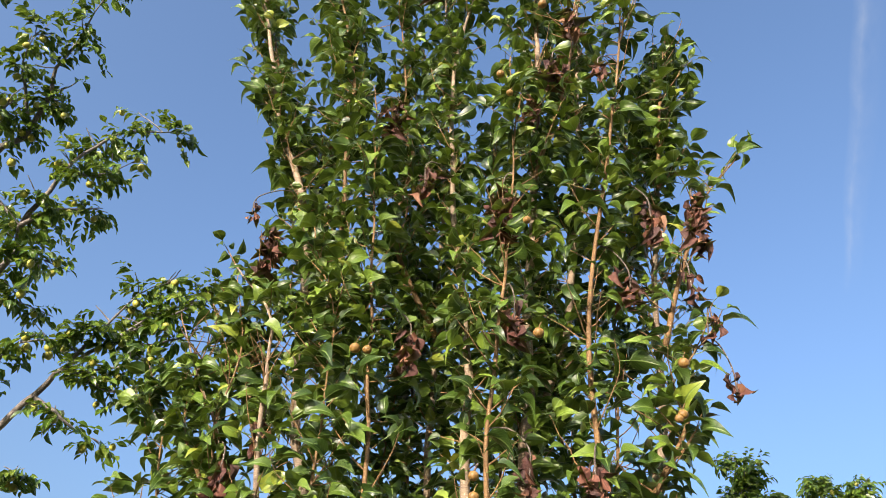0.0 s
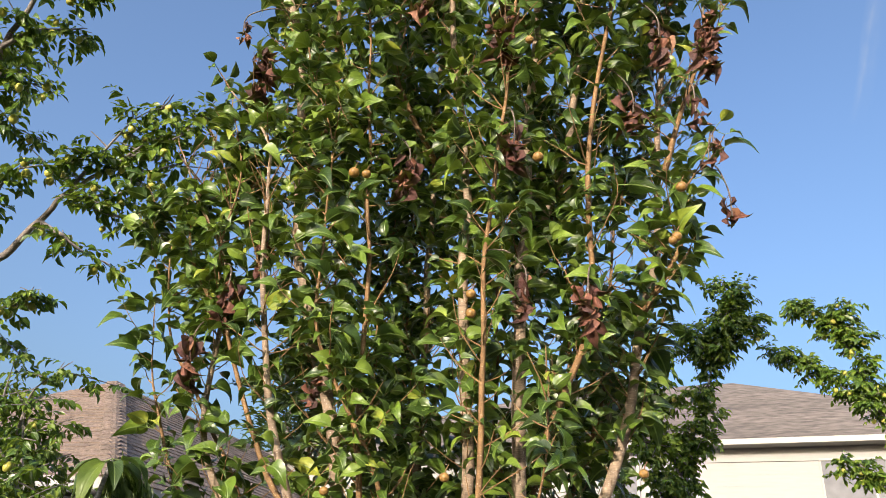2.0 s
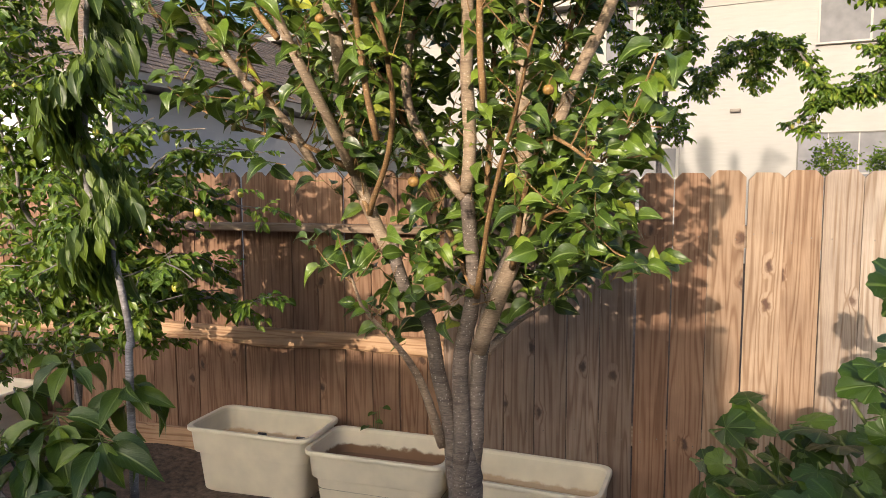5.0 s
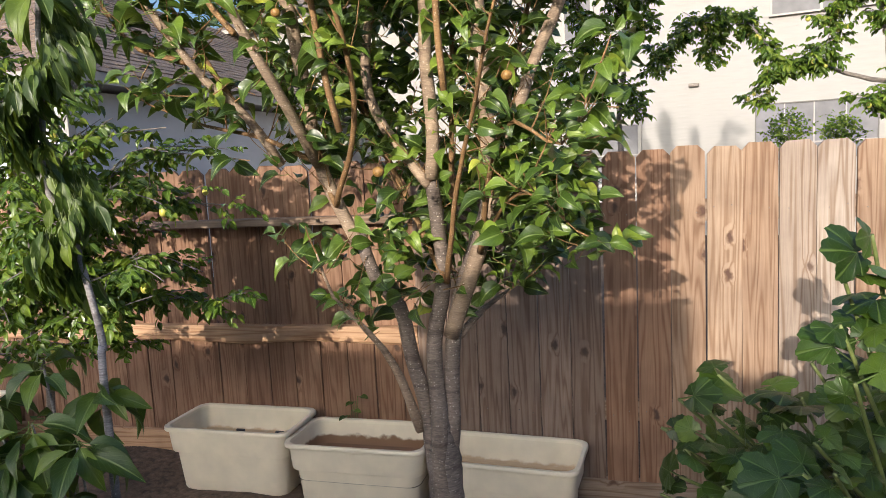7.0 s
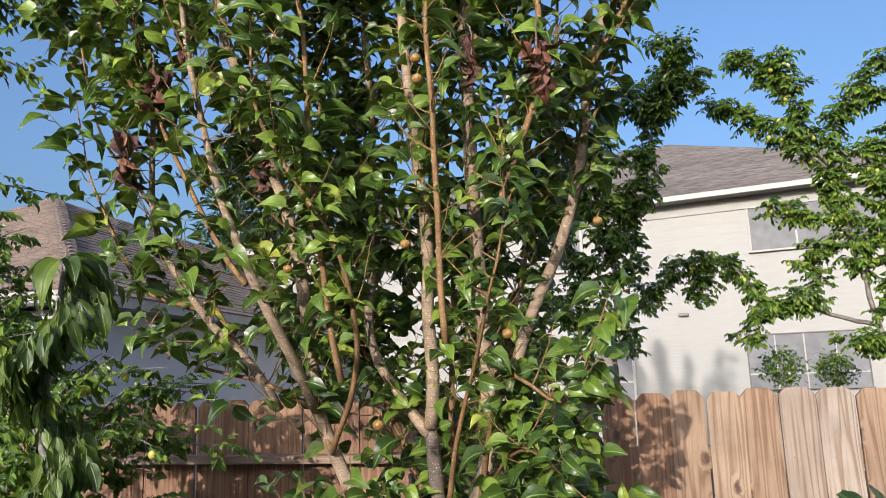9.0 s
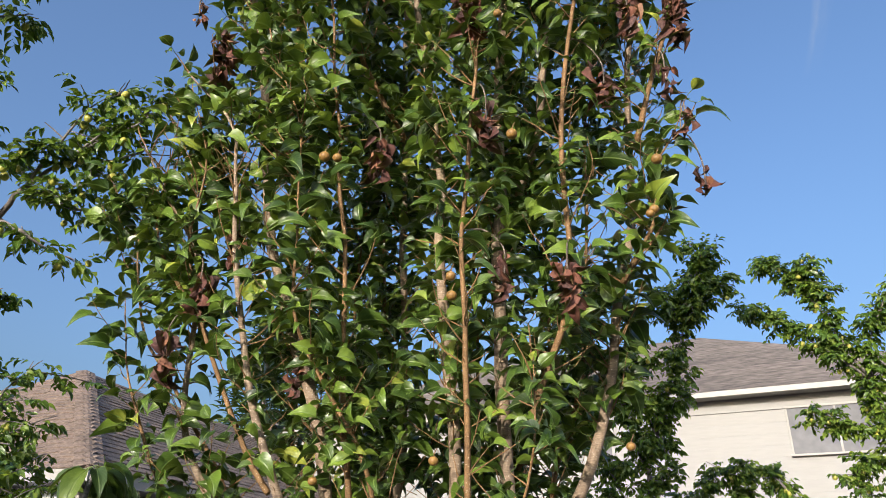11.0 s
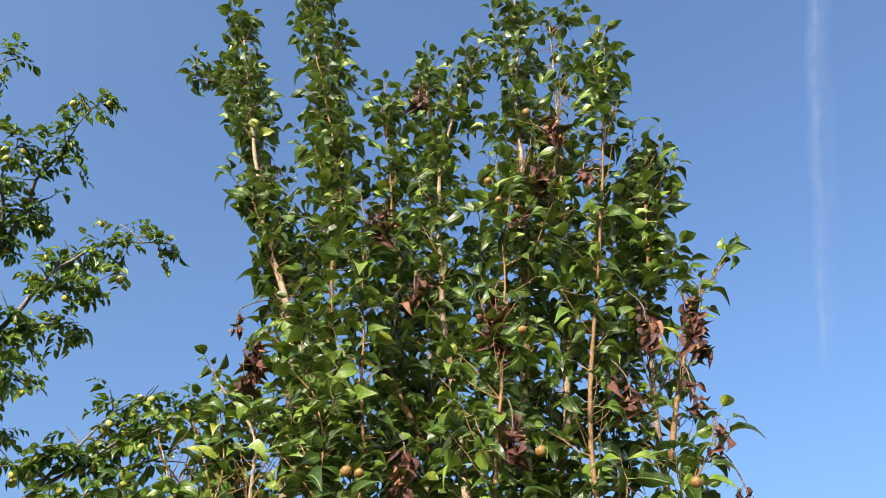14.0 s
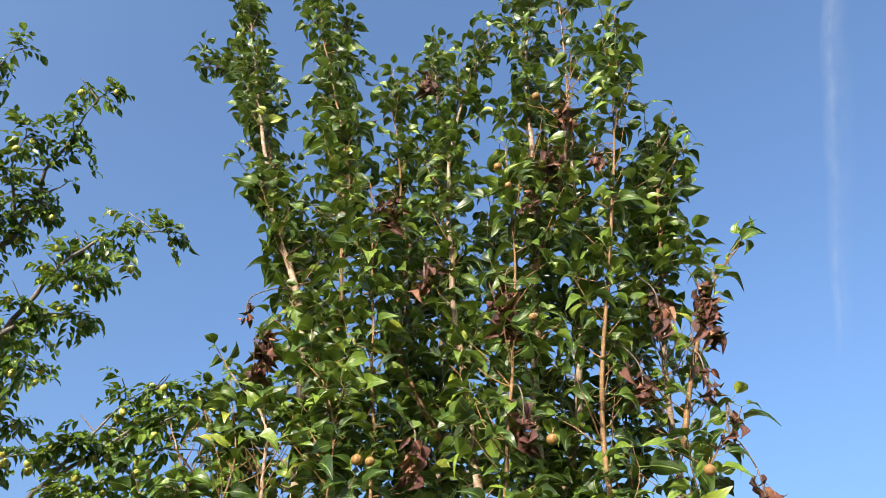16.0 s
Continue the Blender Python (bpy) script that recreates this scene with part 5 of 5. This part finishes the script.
jujube("jujube tree with pale green fruit beyond the fence", [
    (0.04, [(3.7, 5.2, 0), (3.2, 5.15, 0.9), (2.56, 5.12, 1.6), (2.42, 5.12, 2.2), (2.34, 5.08, 2.62), (2.28, 5.04, 2.95), (2.36, 5.0, 3.3)]),
    (0.016, [(2.44, 5.12, 1.95), (2.62, 5.1, 2.4), (2.7, 5.05, 2.88), (2.66, 5.0, 3.2)]),
    (0.012, [(2.62, 5.1, 2.4), (2.82, 5.1, 2.7), (2.9, 5.05, 3.0)]),
    (0.012, [(2.7, 5.05, 2.88), (2.84, 5.0, 3.15), (2.92, 4.95, 3.4)]),
    (0.012, [(2.36, 5.0, 3.3), (2.5, 4.98, 3.5), (2.62, 4.95, 3.62)]),
    (0.012, [(2.42, 5.14, 2.2), (2.53, 5.05, 2.7), (2.52, 5.02, 3.08)]),
    (0.012, [(2.44, 5.12, 1.95), (2.58, 5.05, 2.12), (2.68, 5.0, 2.32)]),
    (0.01, [(2.5, 5.12, 1.75), (2.4, 5.05, 1.85), (2.3, 5.0, 1.82)]),
    (0.01, [(2.28, 5.04, 2.95), (2.1, 5.0, 3.3), (2.04, 5.0, 3.6), (2.02, 4.98, 3.75)]),
    (0.008, [(2.05, 5.0, 3.45), (1.92, 5.0, 3.68), (1.8, 5.0, 3.8)]),
    (0.01, [(2.28, 5.04, 2.95), (1.98, 5.0, 3.2), (1.8, 5.0, 3.36), (1.6, 5.02, 3.5)]),
    (0.01, [(2.36, 5.0, 3.3), (2.48, 4.95, 3.4), (2.58, 4.9, 3.4)]),
    (0.016, [(2.44, 5.15, 1.92), (2.27, 5.3, 2.0), (2.1, 5.3, 2.08), (1.85, 5.3, 2.14), (1.72, 5.3, 2.31), (1.54, 5.3, 2.46), (1.24, 5.3, 2.39), (1.05, 5.3, 2.18)]),
    (0.01, [(1.91, 5.29, 2.13), (1.78, 5.32, 2.03), (1.72, 5.34, 1.92)]),
    (0.01, [(1.46, 5.32, 2.46), (1.42, 5.35, 2.33), (1.4, 5.36, 2.22)]),
    (0.012, [(2.34, 5.1, 2.63), (2.1, 5.12, 2.68), (1.95, 5.14, 2.8)]),
    (0.012, [(2.36, 5.12, 2.49), (2.12, 5.18, 2.43), (2.1, 5.2, 2.21)]),
], 33, fruits=190, leaf=0.95, every=0.042, reach=(0.06, 0.14), gap=0.0115)
jujube("jujube tree with thick leafy shoots beyond the fence, behind the pear", [
    (0.03, [(0.81, 5.01, 0), (0.81, 5.01, 1.0), (0.81, 5.01, 2.03), (0.92, 4.93, 2.62), (1.06, 4.84, 2.98), (1.15, 4.75, 3.3), (1.24, 4.68, 3.52), (1.32, 4.64, 3.72)]),
    (0.008, [(1.15, 4.75, 3.3), (1.28, 4.7, 3.45), (1.38, 4.66, 3.55)]),
    (0.008, [(1.24, 4.68, 3.52), (1.3, 4.66, 3.68), (1.28, 4.62, 3.8)]),
    (0.01, [(1.16, 4.74, 3.32), (1.09, 4.71, 3.42), (1.06, 4.67, 3.5)]),
    (0.01, [(0.92, 4.95, 2.54), (1.0, 4.9, 2.76), (1.07, 4.88, 2.83)]),
    (0.01, [(0.92, 4.93, 2.62), (0.81, 4.85, 2.99), (0.84, 4.72, 3.38)]),
    (0.01, [(0.86, 4.98, 2.32), (0.76, 4.93, 2.62), (0.7, 4.86, 2.92)]),
    (0.01, [(0.83, 5.0, 2.17), (0.93, 4.97, 2.36), (0.99, 4.94, 2.54)]),
    (0.01, [(0.83, 5.01, 2.03), (0.64, 4.98, 2.32), (0.51, 4.91, 2.7), (0.45, 4.79, 3.15)]),
    (0.01, [(0.81, 5.02, 1.96), (0.88, 5.01, 2.03), (0.89, 5.02, 1.89)]),
    (0.01, [(0.81, 5.01, 1.99), (0.56, 5.0, 2.02), (0.38, 4.97, 2.24)]),
], 34, fruits=60, leaf=1.0, every=0.034, reach=(0.08, 0.22))


# ---- shrub tops beyond the fence ----
def shrub(at, r, seed):
    rng = random.Random(seed)
    s = empty("shrub", at)
    tagged(s, "small rounded green shrub top beyond the fence", "shrub")
    shapes = [leaf_shape(0.026, 0.016, 0.4, 0.8, 0.2, 0.5, 0.12, 0, 3, 70)]
    poses = []
    for k in range(900):
        d = np.array([rng.gauss(0, 1), rng.gauss(0, 1), rng.gauss(0, 1)])
        d /= np.linalg.norm(d)
        q = d * r * rng.uniform(0.3, 1.05) ** 0.6 * (1 + 0.55 * noise.noise(Vector(d * 2.5 + np.array([seed * 3.0, 0, 0]))))
        poses.append((0, frame_at(q, np.array([rng.gauss(0, 1), rng.gauss(0, 1), rng.gauss(0, 0.7)]), (rng.gauss(0, 0.5), rng.gauss(0, 0.5) - 0.6, 1), rng.uniform(0.7, 1.3))))
    stem = curve_points([(0, 0, -at[2]), (0.03, 0.02, -at[2] * 0.5), (0, 0, 0), (0, 0, r * 0.6)], 0.1)
    part("stem", tube(stem, np.linspace(0.02, 0.006, len(stem)), 6), GREY_BARK, s)
    joined("foliage", shapes, poses, JUJUBE_LEAF, s)


shrub((2.02, 5.9, 1.68), 0.15, 1)
shrub((2.36, 5.85, 1.66), 0.13, 2)


# ---- distant conifer ----
def conifer(at, h, seed):
    rng = random.Random(seed)
    t = empty("conifer", at)
    tagged(t, "dark green conifer beyond the neighbouring houses", "tree")
    line = np.array([(0, 0, h * k / 12) for k in range(13)])
    part("trunk", tube(line, np.linspace(0.25, 0.02, 13), 7), GREY_BARK, t)
    shapes = [leaf_shape(0.42, 0.10, 0.4, 0.8, 0.5, 0.5, 0.1, 0.2, 3, 80)]
    poses = []
    z = h * 0.25
    while z < h:
        reach = (h - z) * 0.30 + 0.3
        for k in range(9):
            a = rng.uniform(0, 6.28)
            m = int(reach / 0.2) + 1
            for j in range(m * 3):
                q = reach * rng.uniform(0.15, 1.0)
                p = np.array([math.cos(a) * q + rng.gauss(0, 0.12), math.sin(a) * q + rng.gauss(0, 0.12), z + 0.25 * q + rng.gauss(0, 0.12)])
                poses.append((0, frame_at(p, (math.cos(a) + rng.gauss(0, 0.5), math.sin(a) + rng.gauss(0, 0.5), rng.uniform(0, 0.9)), (0, 0, 1), rng.uniform(0.6, 1.3))))
        z += 0.38
    joined("foliage", shapes, poses, PINE_LEAF, t)


PINE_LEAF = leaf_material("conifer_needles", [(0.0, (0.022, 0.055, 0.018)), (0.6, (0.035, 0.08, 0.022)), (1.0, (0.06, 0.11, 0.03))], (0.05, 0.09, 0.03), 0.6, 0.1)
conifer((-13.2, 25.0, 0), 11.6, 1)
conifer((-10.2, 27.0, 0), 10.2, 2)


# ---- young cherry tree with hanging leaves ----
def cherry_tree():
    rng = random.Random(41)
    c = empty("cherry_tree", (0, 0, 0))
    tagged(c, "slender young cherry tree with long drooping toothed leaves", "tree")
    shapes = [leaf_shape(0.098 * s, 0.0385 * s, 0.45, 1.0, f, d, 0.24, 0.2, 8, 90 + k) for k, (s, f, d) in enumerate(((0.62, 0.22, 0.5), (0.72, 0.32, 0.8), (0.52, 0.26, 0.4), (1.15, 0.36, 1.1), (1.35, 0.4, 1.4), (1.0, 0.34, 0.9)))]
    meshes = [leaf_mesh("leaf", s, CHERRY_LEAF) for s in shapes]
    poses = []
    rad, pts = (0.014, [(-0.34, 1.39, 0), (-0.34, 1.39, 1.08), (-0.34, 1.4, 1.2), (-0.35, 1.39, 1.32), (-0.37, 1.37, 1.49), (-0.39, 1.34, 1.57), (-0.34, 1.3, 1.71), (-0.31, 1.28, 1.86), (-0.29, 1.27, 1.94)])
    line = curve_points(pts, 0.02)
    part("stem", tube(line, np.linspace(rad, 0.005, len(line)), 8), CHERRY_BARK, c, smooth=True)
    n = len(line)
    k = int(n * 0.70)
    turn = 0.0
    while k < n:
        turn += 2.4
        out = np.array([math.cos(turn), math.sin(turn), 0])
        f = (k - n * 0.70) / (n * 0.30)
        for j in range(20):
            at = line[k] + out * rng.uniform(0.005, 0.085) + np.array([rng.gauss(0, 0.008), rng.gauss(0, 0.008), rng.gauss(0, 0.01)])
            spread = 0.30 + 0.45 * max(0, f - 0.85) / 0.15
            d = out * spread * rng.uniform(0.4, 1.8) + np.array([rng.gauss(0, 0.2), rng.gauss(0, 0.2), -1.0 + 0.75 * max(0, f - 0.9) / 0.1])
            poses.append((rng.randrange(3), frame_at(at, d, 0.6 * out + np.array([0, 0, 0.4]) + 0.6 * TO_SUN, rng.uniform(0.8, 1.15), rng.gauss(0, 0.5))))
            turn += 2.1
        k += 1
    # spreading rosette at the tip
    for j in range(9):
        a = 0.7 * j
        d = np.array([math.cos(a), math.sin(a), rng.uniform(-0.55, -0.05)])
        poses.append((3 + j % 3, frame_at(line[-1], d, (0, -0.3, 1), rng.uniform(0.75, 1.0), rng.gauss(0, 0.3))))
    # low side shoots that end in whorls
    base = line[int(n * 0.22)]

    def whorl(x, y, z, m):
        tip = np.array([x, y, z])
        s = curve_points([base + np.array([rng.gauss(0, 0.01), 0, -0.25]), base * 0.35 + tip * 0.65 + np.array([0, 0, -0.12]), tip], 0.03)
        part("shoot", tube(s, np.linspace(0.006, 0.003, len(s)), 6), CHERRY_BARK, c, smooth=True)
        a = rng.uniform(0, 6.28)
        for j in range(m + 2):
            a += 6.28 / m * 1.02 + rng.gauss(0, 0.15)
            d = np.array([math.cos(a), math.sin(a), rng.uniform(-0.9, 0.25)])
            poses.append((3 + rng.randrange(3), frame_at(tip + np.array([0, 0, rng.gauss(0, 0.012)]), d, (0, -0.3, 1), rng.uniform(0.85, 1.25), rng.gauss(0, 0.3))))

    low = curve_points([(-0.40, 1.30, 0.02), (-0.45, 1.26, 0.6), (-0.52, 1.25, 0.81), (-0.59, 1.25, 0.89), (-0.68, 1.26, 0.96)], 0.03)
    part("shoot", tube(low, np.linspace(0.009, 0.006, len(low)), 7), CHERRY_BARK, c, smooth=True)
    whorl(-0.46, 1.35, 1.16, 7)
    whorl(-0.36, 1.41, 1.09, 9)
    whorl(-0.33, 1.28, 1.01, 9)
    whorl(-0.32, 1.21, 0.93, 9)
    whorl(-0.46, 1.3, 1.05, 8)
    whorl(-0.48, 1.25, 0.98, 8)
    whorl(-0.32, 1.19, 0.89, 9)
    whorl(-0.62, 1.34, 1.09, 6)
    whorl(-0.52, 1.22, 1.01, 6)
    single_leaves("leaf", meshes, poses[:300], c)
    joined("foliage", shapes, poses[300:], CHERRY_LEAF, c)


cherry_tree()


# ---- fig bush ----
def fig_bush():
    rng = random.Random(51)
    c = empty("fig_bush", (1.75, 2.35, 0))
    tagged(c, "fig bush with large lobed leaves in front of the fence", "shrub")
    meshes = [leaf_mesh("leaf", lobed_leaf(s, k), FIG_LEAF) for k, s in enumerate((0.135, 0.115, 0.15, 0.095))]
    base = Vector((1.75, 2.35, 0))

    def stem(x, y, z, n_leaves):
        a = np.array([rng.uniform(-0.15, 0.15), rng.uniform(-0.12, 0.12), 0.0])
        tip = np.array((x, y, z)) - np.array(base)
        pts = [a, a * 0.6 + tip * 0.4 + np.array([0, 0, 0.1 * tip[2]]), tip]
        line = curve_points(pts, 0.03)
        part("stem", tube(line, np.linspace(0.011, 0.005, len(line)), 7), FIG_STEM, c, smooth=True)
        n = len(line)
        for k in range(n_leaves):
            p = line[min(n - 1, int(n * (0.42 + 0.58 * k / max(1, n_leaves - 1))))]
            ang = rng.uniform(0, 6.28)
            d = np.array([math.cos(ang), math.sin(ang) - 0.45, rng.uniform(-0.15, 0.55)])
            nrm = np.array([rng.gauss(0, 0.3), -0.55 + rng.gauss(0, 0.3), 0.8])
            ob = new("leaf", meshes[rng.randrange(4)])
            ob.parent = c
            ob.matrix_local = Matrix(frame_at(p, d, nrm, rng.uniform(0.75, 1.1), rng.gauss(0, 0.3)).tolist())

    stem(0.96, 2.25, 0.83, 9)
    stem(1.08, 2.31, 0.89, 10)
    stem(1.19, 2.33, 0.84, 10)
    stem(1.3, 2.14, 0.98, 11)
    stem(1.33, 1.98, 1.25, 11)
    stem(1.39, 1.97, 1.35, 12)
    stem(1.32, 1.96, 1.13, 11)
    stem(1.22, 2.1, 0.82, 11)
    stem(1.02, 2.12, 0.77, 11)
    stem(1.46, 2.04, 1.24, 11)
    stem(0.91, 2.27, 0.73, 10)
    stem(1.02, 2.24, 0.82, 10)
    stem(1.1, 2.12, 0.81, 11)
    stem(1.23, 2.28, 0.86, 10)
    stem(0.96, 2.06, 0.75, 11)
    stem(1.05, 1.97, 0.69, 11)
    stem(1.21, 1.82, 0.8, 11)
    stem(1.11, 1.99, 0.75, 11)
    stem(1.25, 1.89, 0.85, 11)
    stem(0.95, 2.08, 0.66, 10)
    stem(1.33, 1.87, 1.01, 11)
    stem(0.9, 2.15, 0.57, 9)
    stem(1.29, 2.21, 0.86, 10)
    stem(1.13, 1.87, 0.74, 11)
    stem(1.26, 1.76, 0.83, 11)
    stem(1.41, 2.03, 1.1, 11)


FIG_STEM = plain("green_fig_stem", (0.16, 0.20, 0.06), 0.55, 0, 40.0, 0.3)
fig_bush()


# ---- small things on the ground ----
def pot():
    p = empty("plant_pot", (-0.43, 2.50, ground_height(-0.43, 2.50) - 0.01))
    tagged(p, "round black plastic nursery pot on the soil", "pot")
    prof = [(0.085, 0.0), (0.105, 0.15), (0.112, 0.152), (0.115, 0.175), (0.110, 0.178), (0.103, 0.172), (0.098, 0.12)]
    V, F, n = [], [], 28
    for r, z in prof:
        V += [(r * math.cos(6.2832 * k / n), r * math.sin(6.2832 * k / n), z) for k in range(n)]
    for j in range(len(prof) - 1):
        F += [(j * n + k, j * n + (k + 1) % n, (j + 1) * n + (k + 1) % n, (j + 1) * n + k) for k in range(n)]
    F.append(tuple(range(n - 1, -1, -1)))
    part("tub", (V, F), BLACK, p, smooth=True)
    q = [(0.099 * math.cos(6.2832 * k / n), 0.099 * math.sin(6.2832 * k / n), 0.13) for k in range(n)]
    part("soil", (q, [tuple(range(n))]), SOIL, p)


def weed(at):
    rng = random.Random(61)
    w = empty("weed", at)
    tagged(w, "small broad-leaved green weed growing at the foot of the fence", "plant")
    me = [leaf_mesh("leaf", leaf_shape(0.05, 0.036, 0.35, 0.8, 0.15, 0.5, 0.4, 0.1, 5, 100), FIG_LEAF)]
    for k in range(7):
        h = 0.28 + 0.024 * k
        line = np.array([(0, 0, 0), (0.006 * (k - 3), -0.005, h * 0.5), (0.012 * (k - 3), -0.012, h)])
        part("stem", tube(line, [0.003, 0.002, 0.0015], 5), FIG_STEM, w)
        a = k * 2.1
        ob = new("leaf", me[0])
        ob.parent = w
        ob.matrix_local = Matrix(frame_at(line[-1], (math.cos(a), math.sin(a) - 0.3, 0.1), (0, -0.3, 1), rng.uniform(0.7, 1.1)).tolist())


pot()
weed((-0.49, 3.205, 0.05))


# ---- plain walls added out of view behind the garden, to shade its foot ----
def raking_wall(name, x0, x1, z0, z1, label):
    bm = bmesh.new()
    lo = [bm.verts.new((x, y, -0.1)) for x, y in ((x0, -6.3), (x1, -6.3), (x1, -6.0), (x0, -6.0))]
    hi = [bm.verts.new((x, y, z)) for x, y, z in ((x0, -6.3, z0), (x1, -6.3, z1), (x1, -6.0, z1), (x0, -6.0, z0))]
    bm.faces.new(lo[::-1])
    bm.faces.new(hi)
    for k in range(4):
        bm.faces.new((lo[k], lo[(k + 1) % 4], hi[(k + 1) % 4], hi[k]))
    tagged(part(name, bm, SIDING), label, "wall", kind="structure")


# heights and edges are stepped to set the shade line on fence and trunk
raking_wall("shade_wall_1", -16, -1.62, SHADE_WALL[0], SHADE_WALL[0], "unseen plain sided wall added to shade the garden")
raking_wall("shade_wall_2", -1.62, -1.28, SHADE_WALL[0], SHADE_WALL[1], "unseen plain sided wall added for shade, with a raking top")
raking_wall("shade_wall_3", -1.28, -0.50, SHADE_WALL[1], SHADE_WALL[1], "highest unseen plain sided wall added to shade the garden")
raking_wall("shade_wall_4", -0.50, 16, SHADE_WALL[2], SHADE_WALL[2], "lower unseen plain sided wall added to shade the garden")


# ---- vapour trail, far up ----
def vapour_trail():
    m, n, l, b = material("vapour")
    uv = n.new("ShaderNodeUVMap")
    mp = n.new("ShaderNodeMapping")
    mp.inputs["Scale"].default_value = (1.2, 7.0, 1)
    l.new(uv.outputs[0], mp.inputs[0])
    nz = node(n, "TexNoise", Scale=2.2, Detail=5.0)
    l.new(mp.outputs[0], nz.inputs[0])
    sep = n.new("ShaderNodeSeparateXYZ")
    l.new(uv.outputs[0], sep.inputs[0])
    across = ramp(n, [(0.0, (0, 0, 0)), (0.32, (0.55, 0.55, 0.55)), (0.45, (0.25, 0.25, 0.25)), (1.0, (0, 0, 0))])
    l.new(sep.outputs[0], across.inputs[0])
    along = ramp(n, [(0.0, (0.9, 0.9, 0.9)), (0.25, (0.55, 0.55, 0.55)), (0.6, (0.35, 0.35, 0.35)), (0.85, (0.5, 0.5, 0.5)), (1.0, (0, 0, 0))])
    l.new(sep.outputs[1], along.inputs[0])
    r = ramp(n, [(0.3, (0.25, 0.25, 0.25)), (0.7, (1, 1, 1))])
    l.new(nz.outputs[0], r.inputs[0])
    c = mixed(n, l, 1.0, across.outputs[0], along.outputs[0], "MULTIPLY")
    c = mixed(n, l, 1.0, c, r.outputs[0], "MULTIPLY")
    # faint glow of its own stands in for sunlight on the vapour
    tp, em, mx = n.new("ShaderNodeBsdfTransparent"), n.new("ShaderNodeEmission"), n.new("ShaderNodeMixShader")
    em.inputs[0].default_value, em.inputs[1].default_value = (0.80, 0.88, 1.0, 1), 0.36
    l.new(c, mx.inputs[0])
    l.new(tp.outputs[0], mx.inputs[1])
    l.new(em.outputs[0], mx.inputs[2])
    l.new(mx.outputs[0], n["Material Output"].inputs[0])
    n.remove(b)
    top, low = Vector((765.0, 982.0, 2168.0)), Vector((606.6, 1976.7, 1407.3))
    V, F, uvs = [], [], []
    side = (low - top).cross(Vector((0.34, 0.5, 0.7))).normalized()
    for k in range(25):
        t = k / 24
        p = top.lerp(low, t) * (1 + 0.13 * math.sin(math.pi * t)) + side * 12 * noise.noise(Vector((t * 6, 0, 0)))
        w = 55 + 48 * math.sin(math.pi * min(1, t * 1.1))
        for s in (0, 1):
            V.append(tuple(p + side * w * (s - 0.4)))
            uvs.append((s, t))
    F = [(2 * k, 2 * k + 1, 2 * k + 3, 2 * k + 2) for k in range(24)]
    me = leaf_mesh("vapour_trail", (np.array(V), F, uvs), m)
    ob = new("vapour_trail", me)
    ob.visible_shadow = False
    tagged(ob, "faint white vapour trail across the blue sky", "cloud", kind="structure")


vapour_trail()

build_fence()
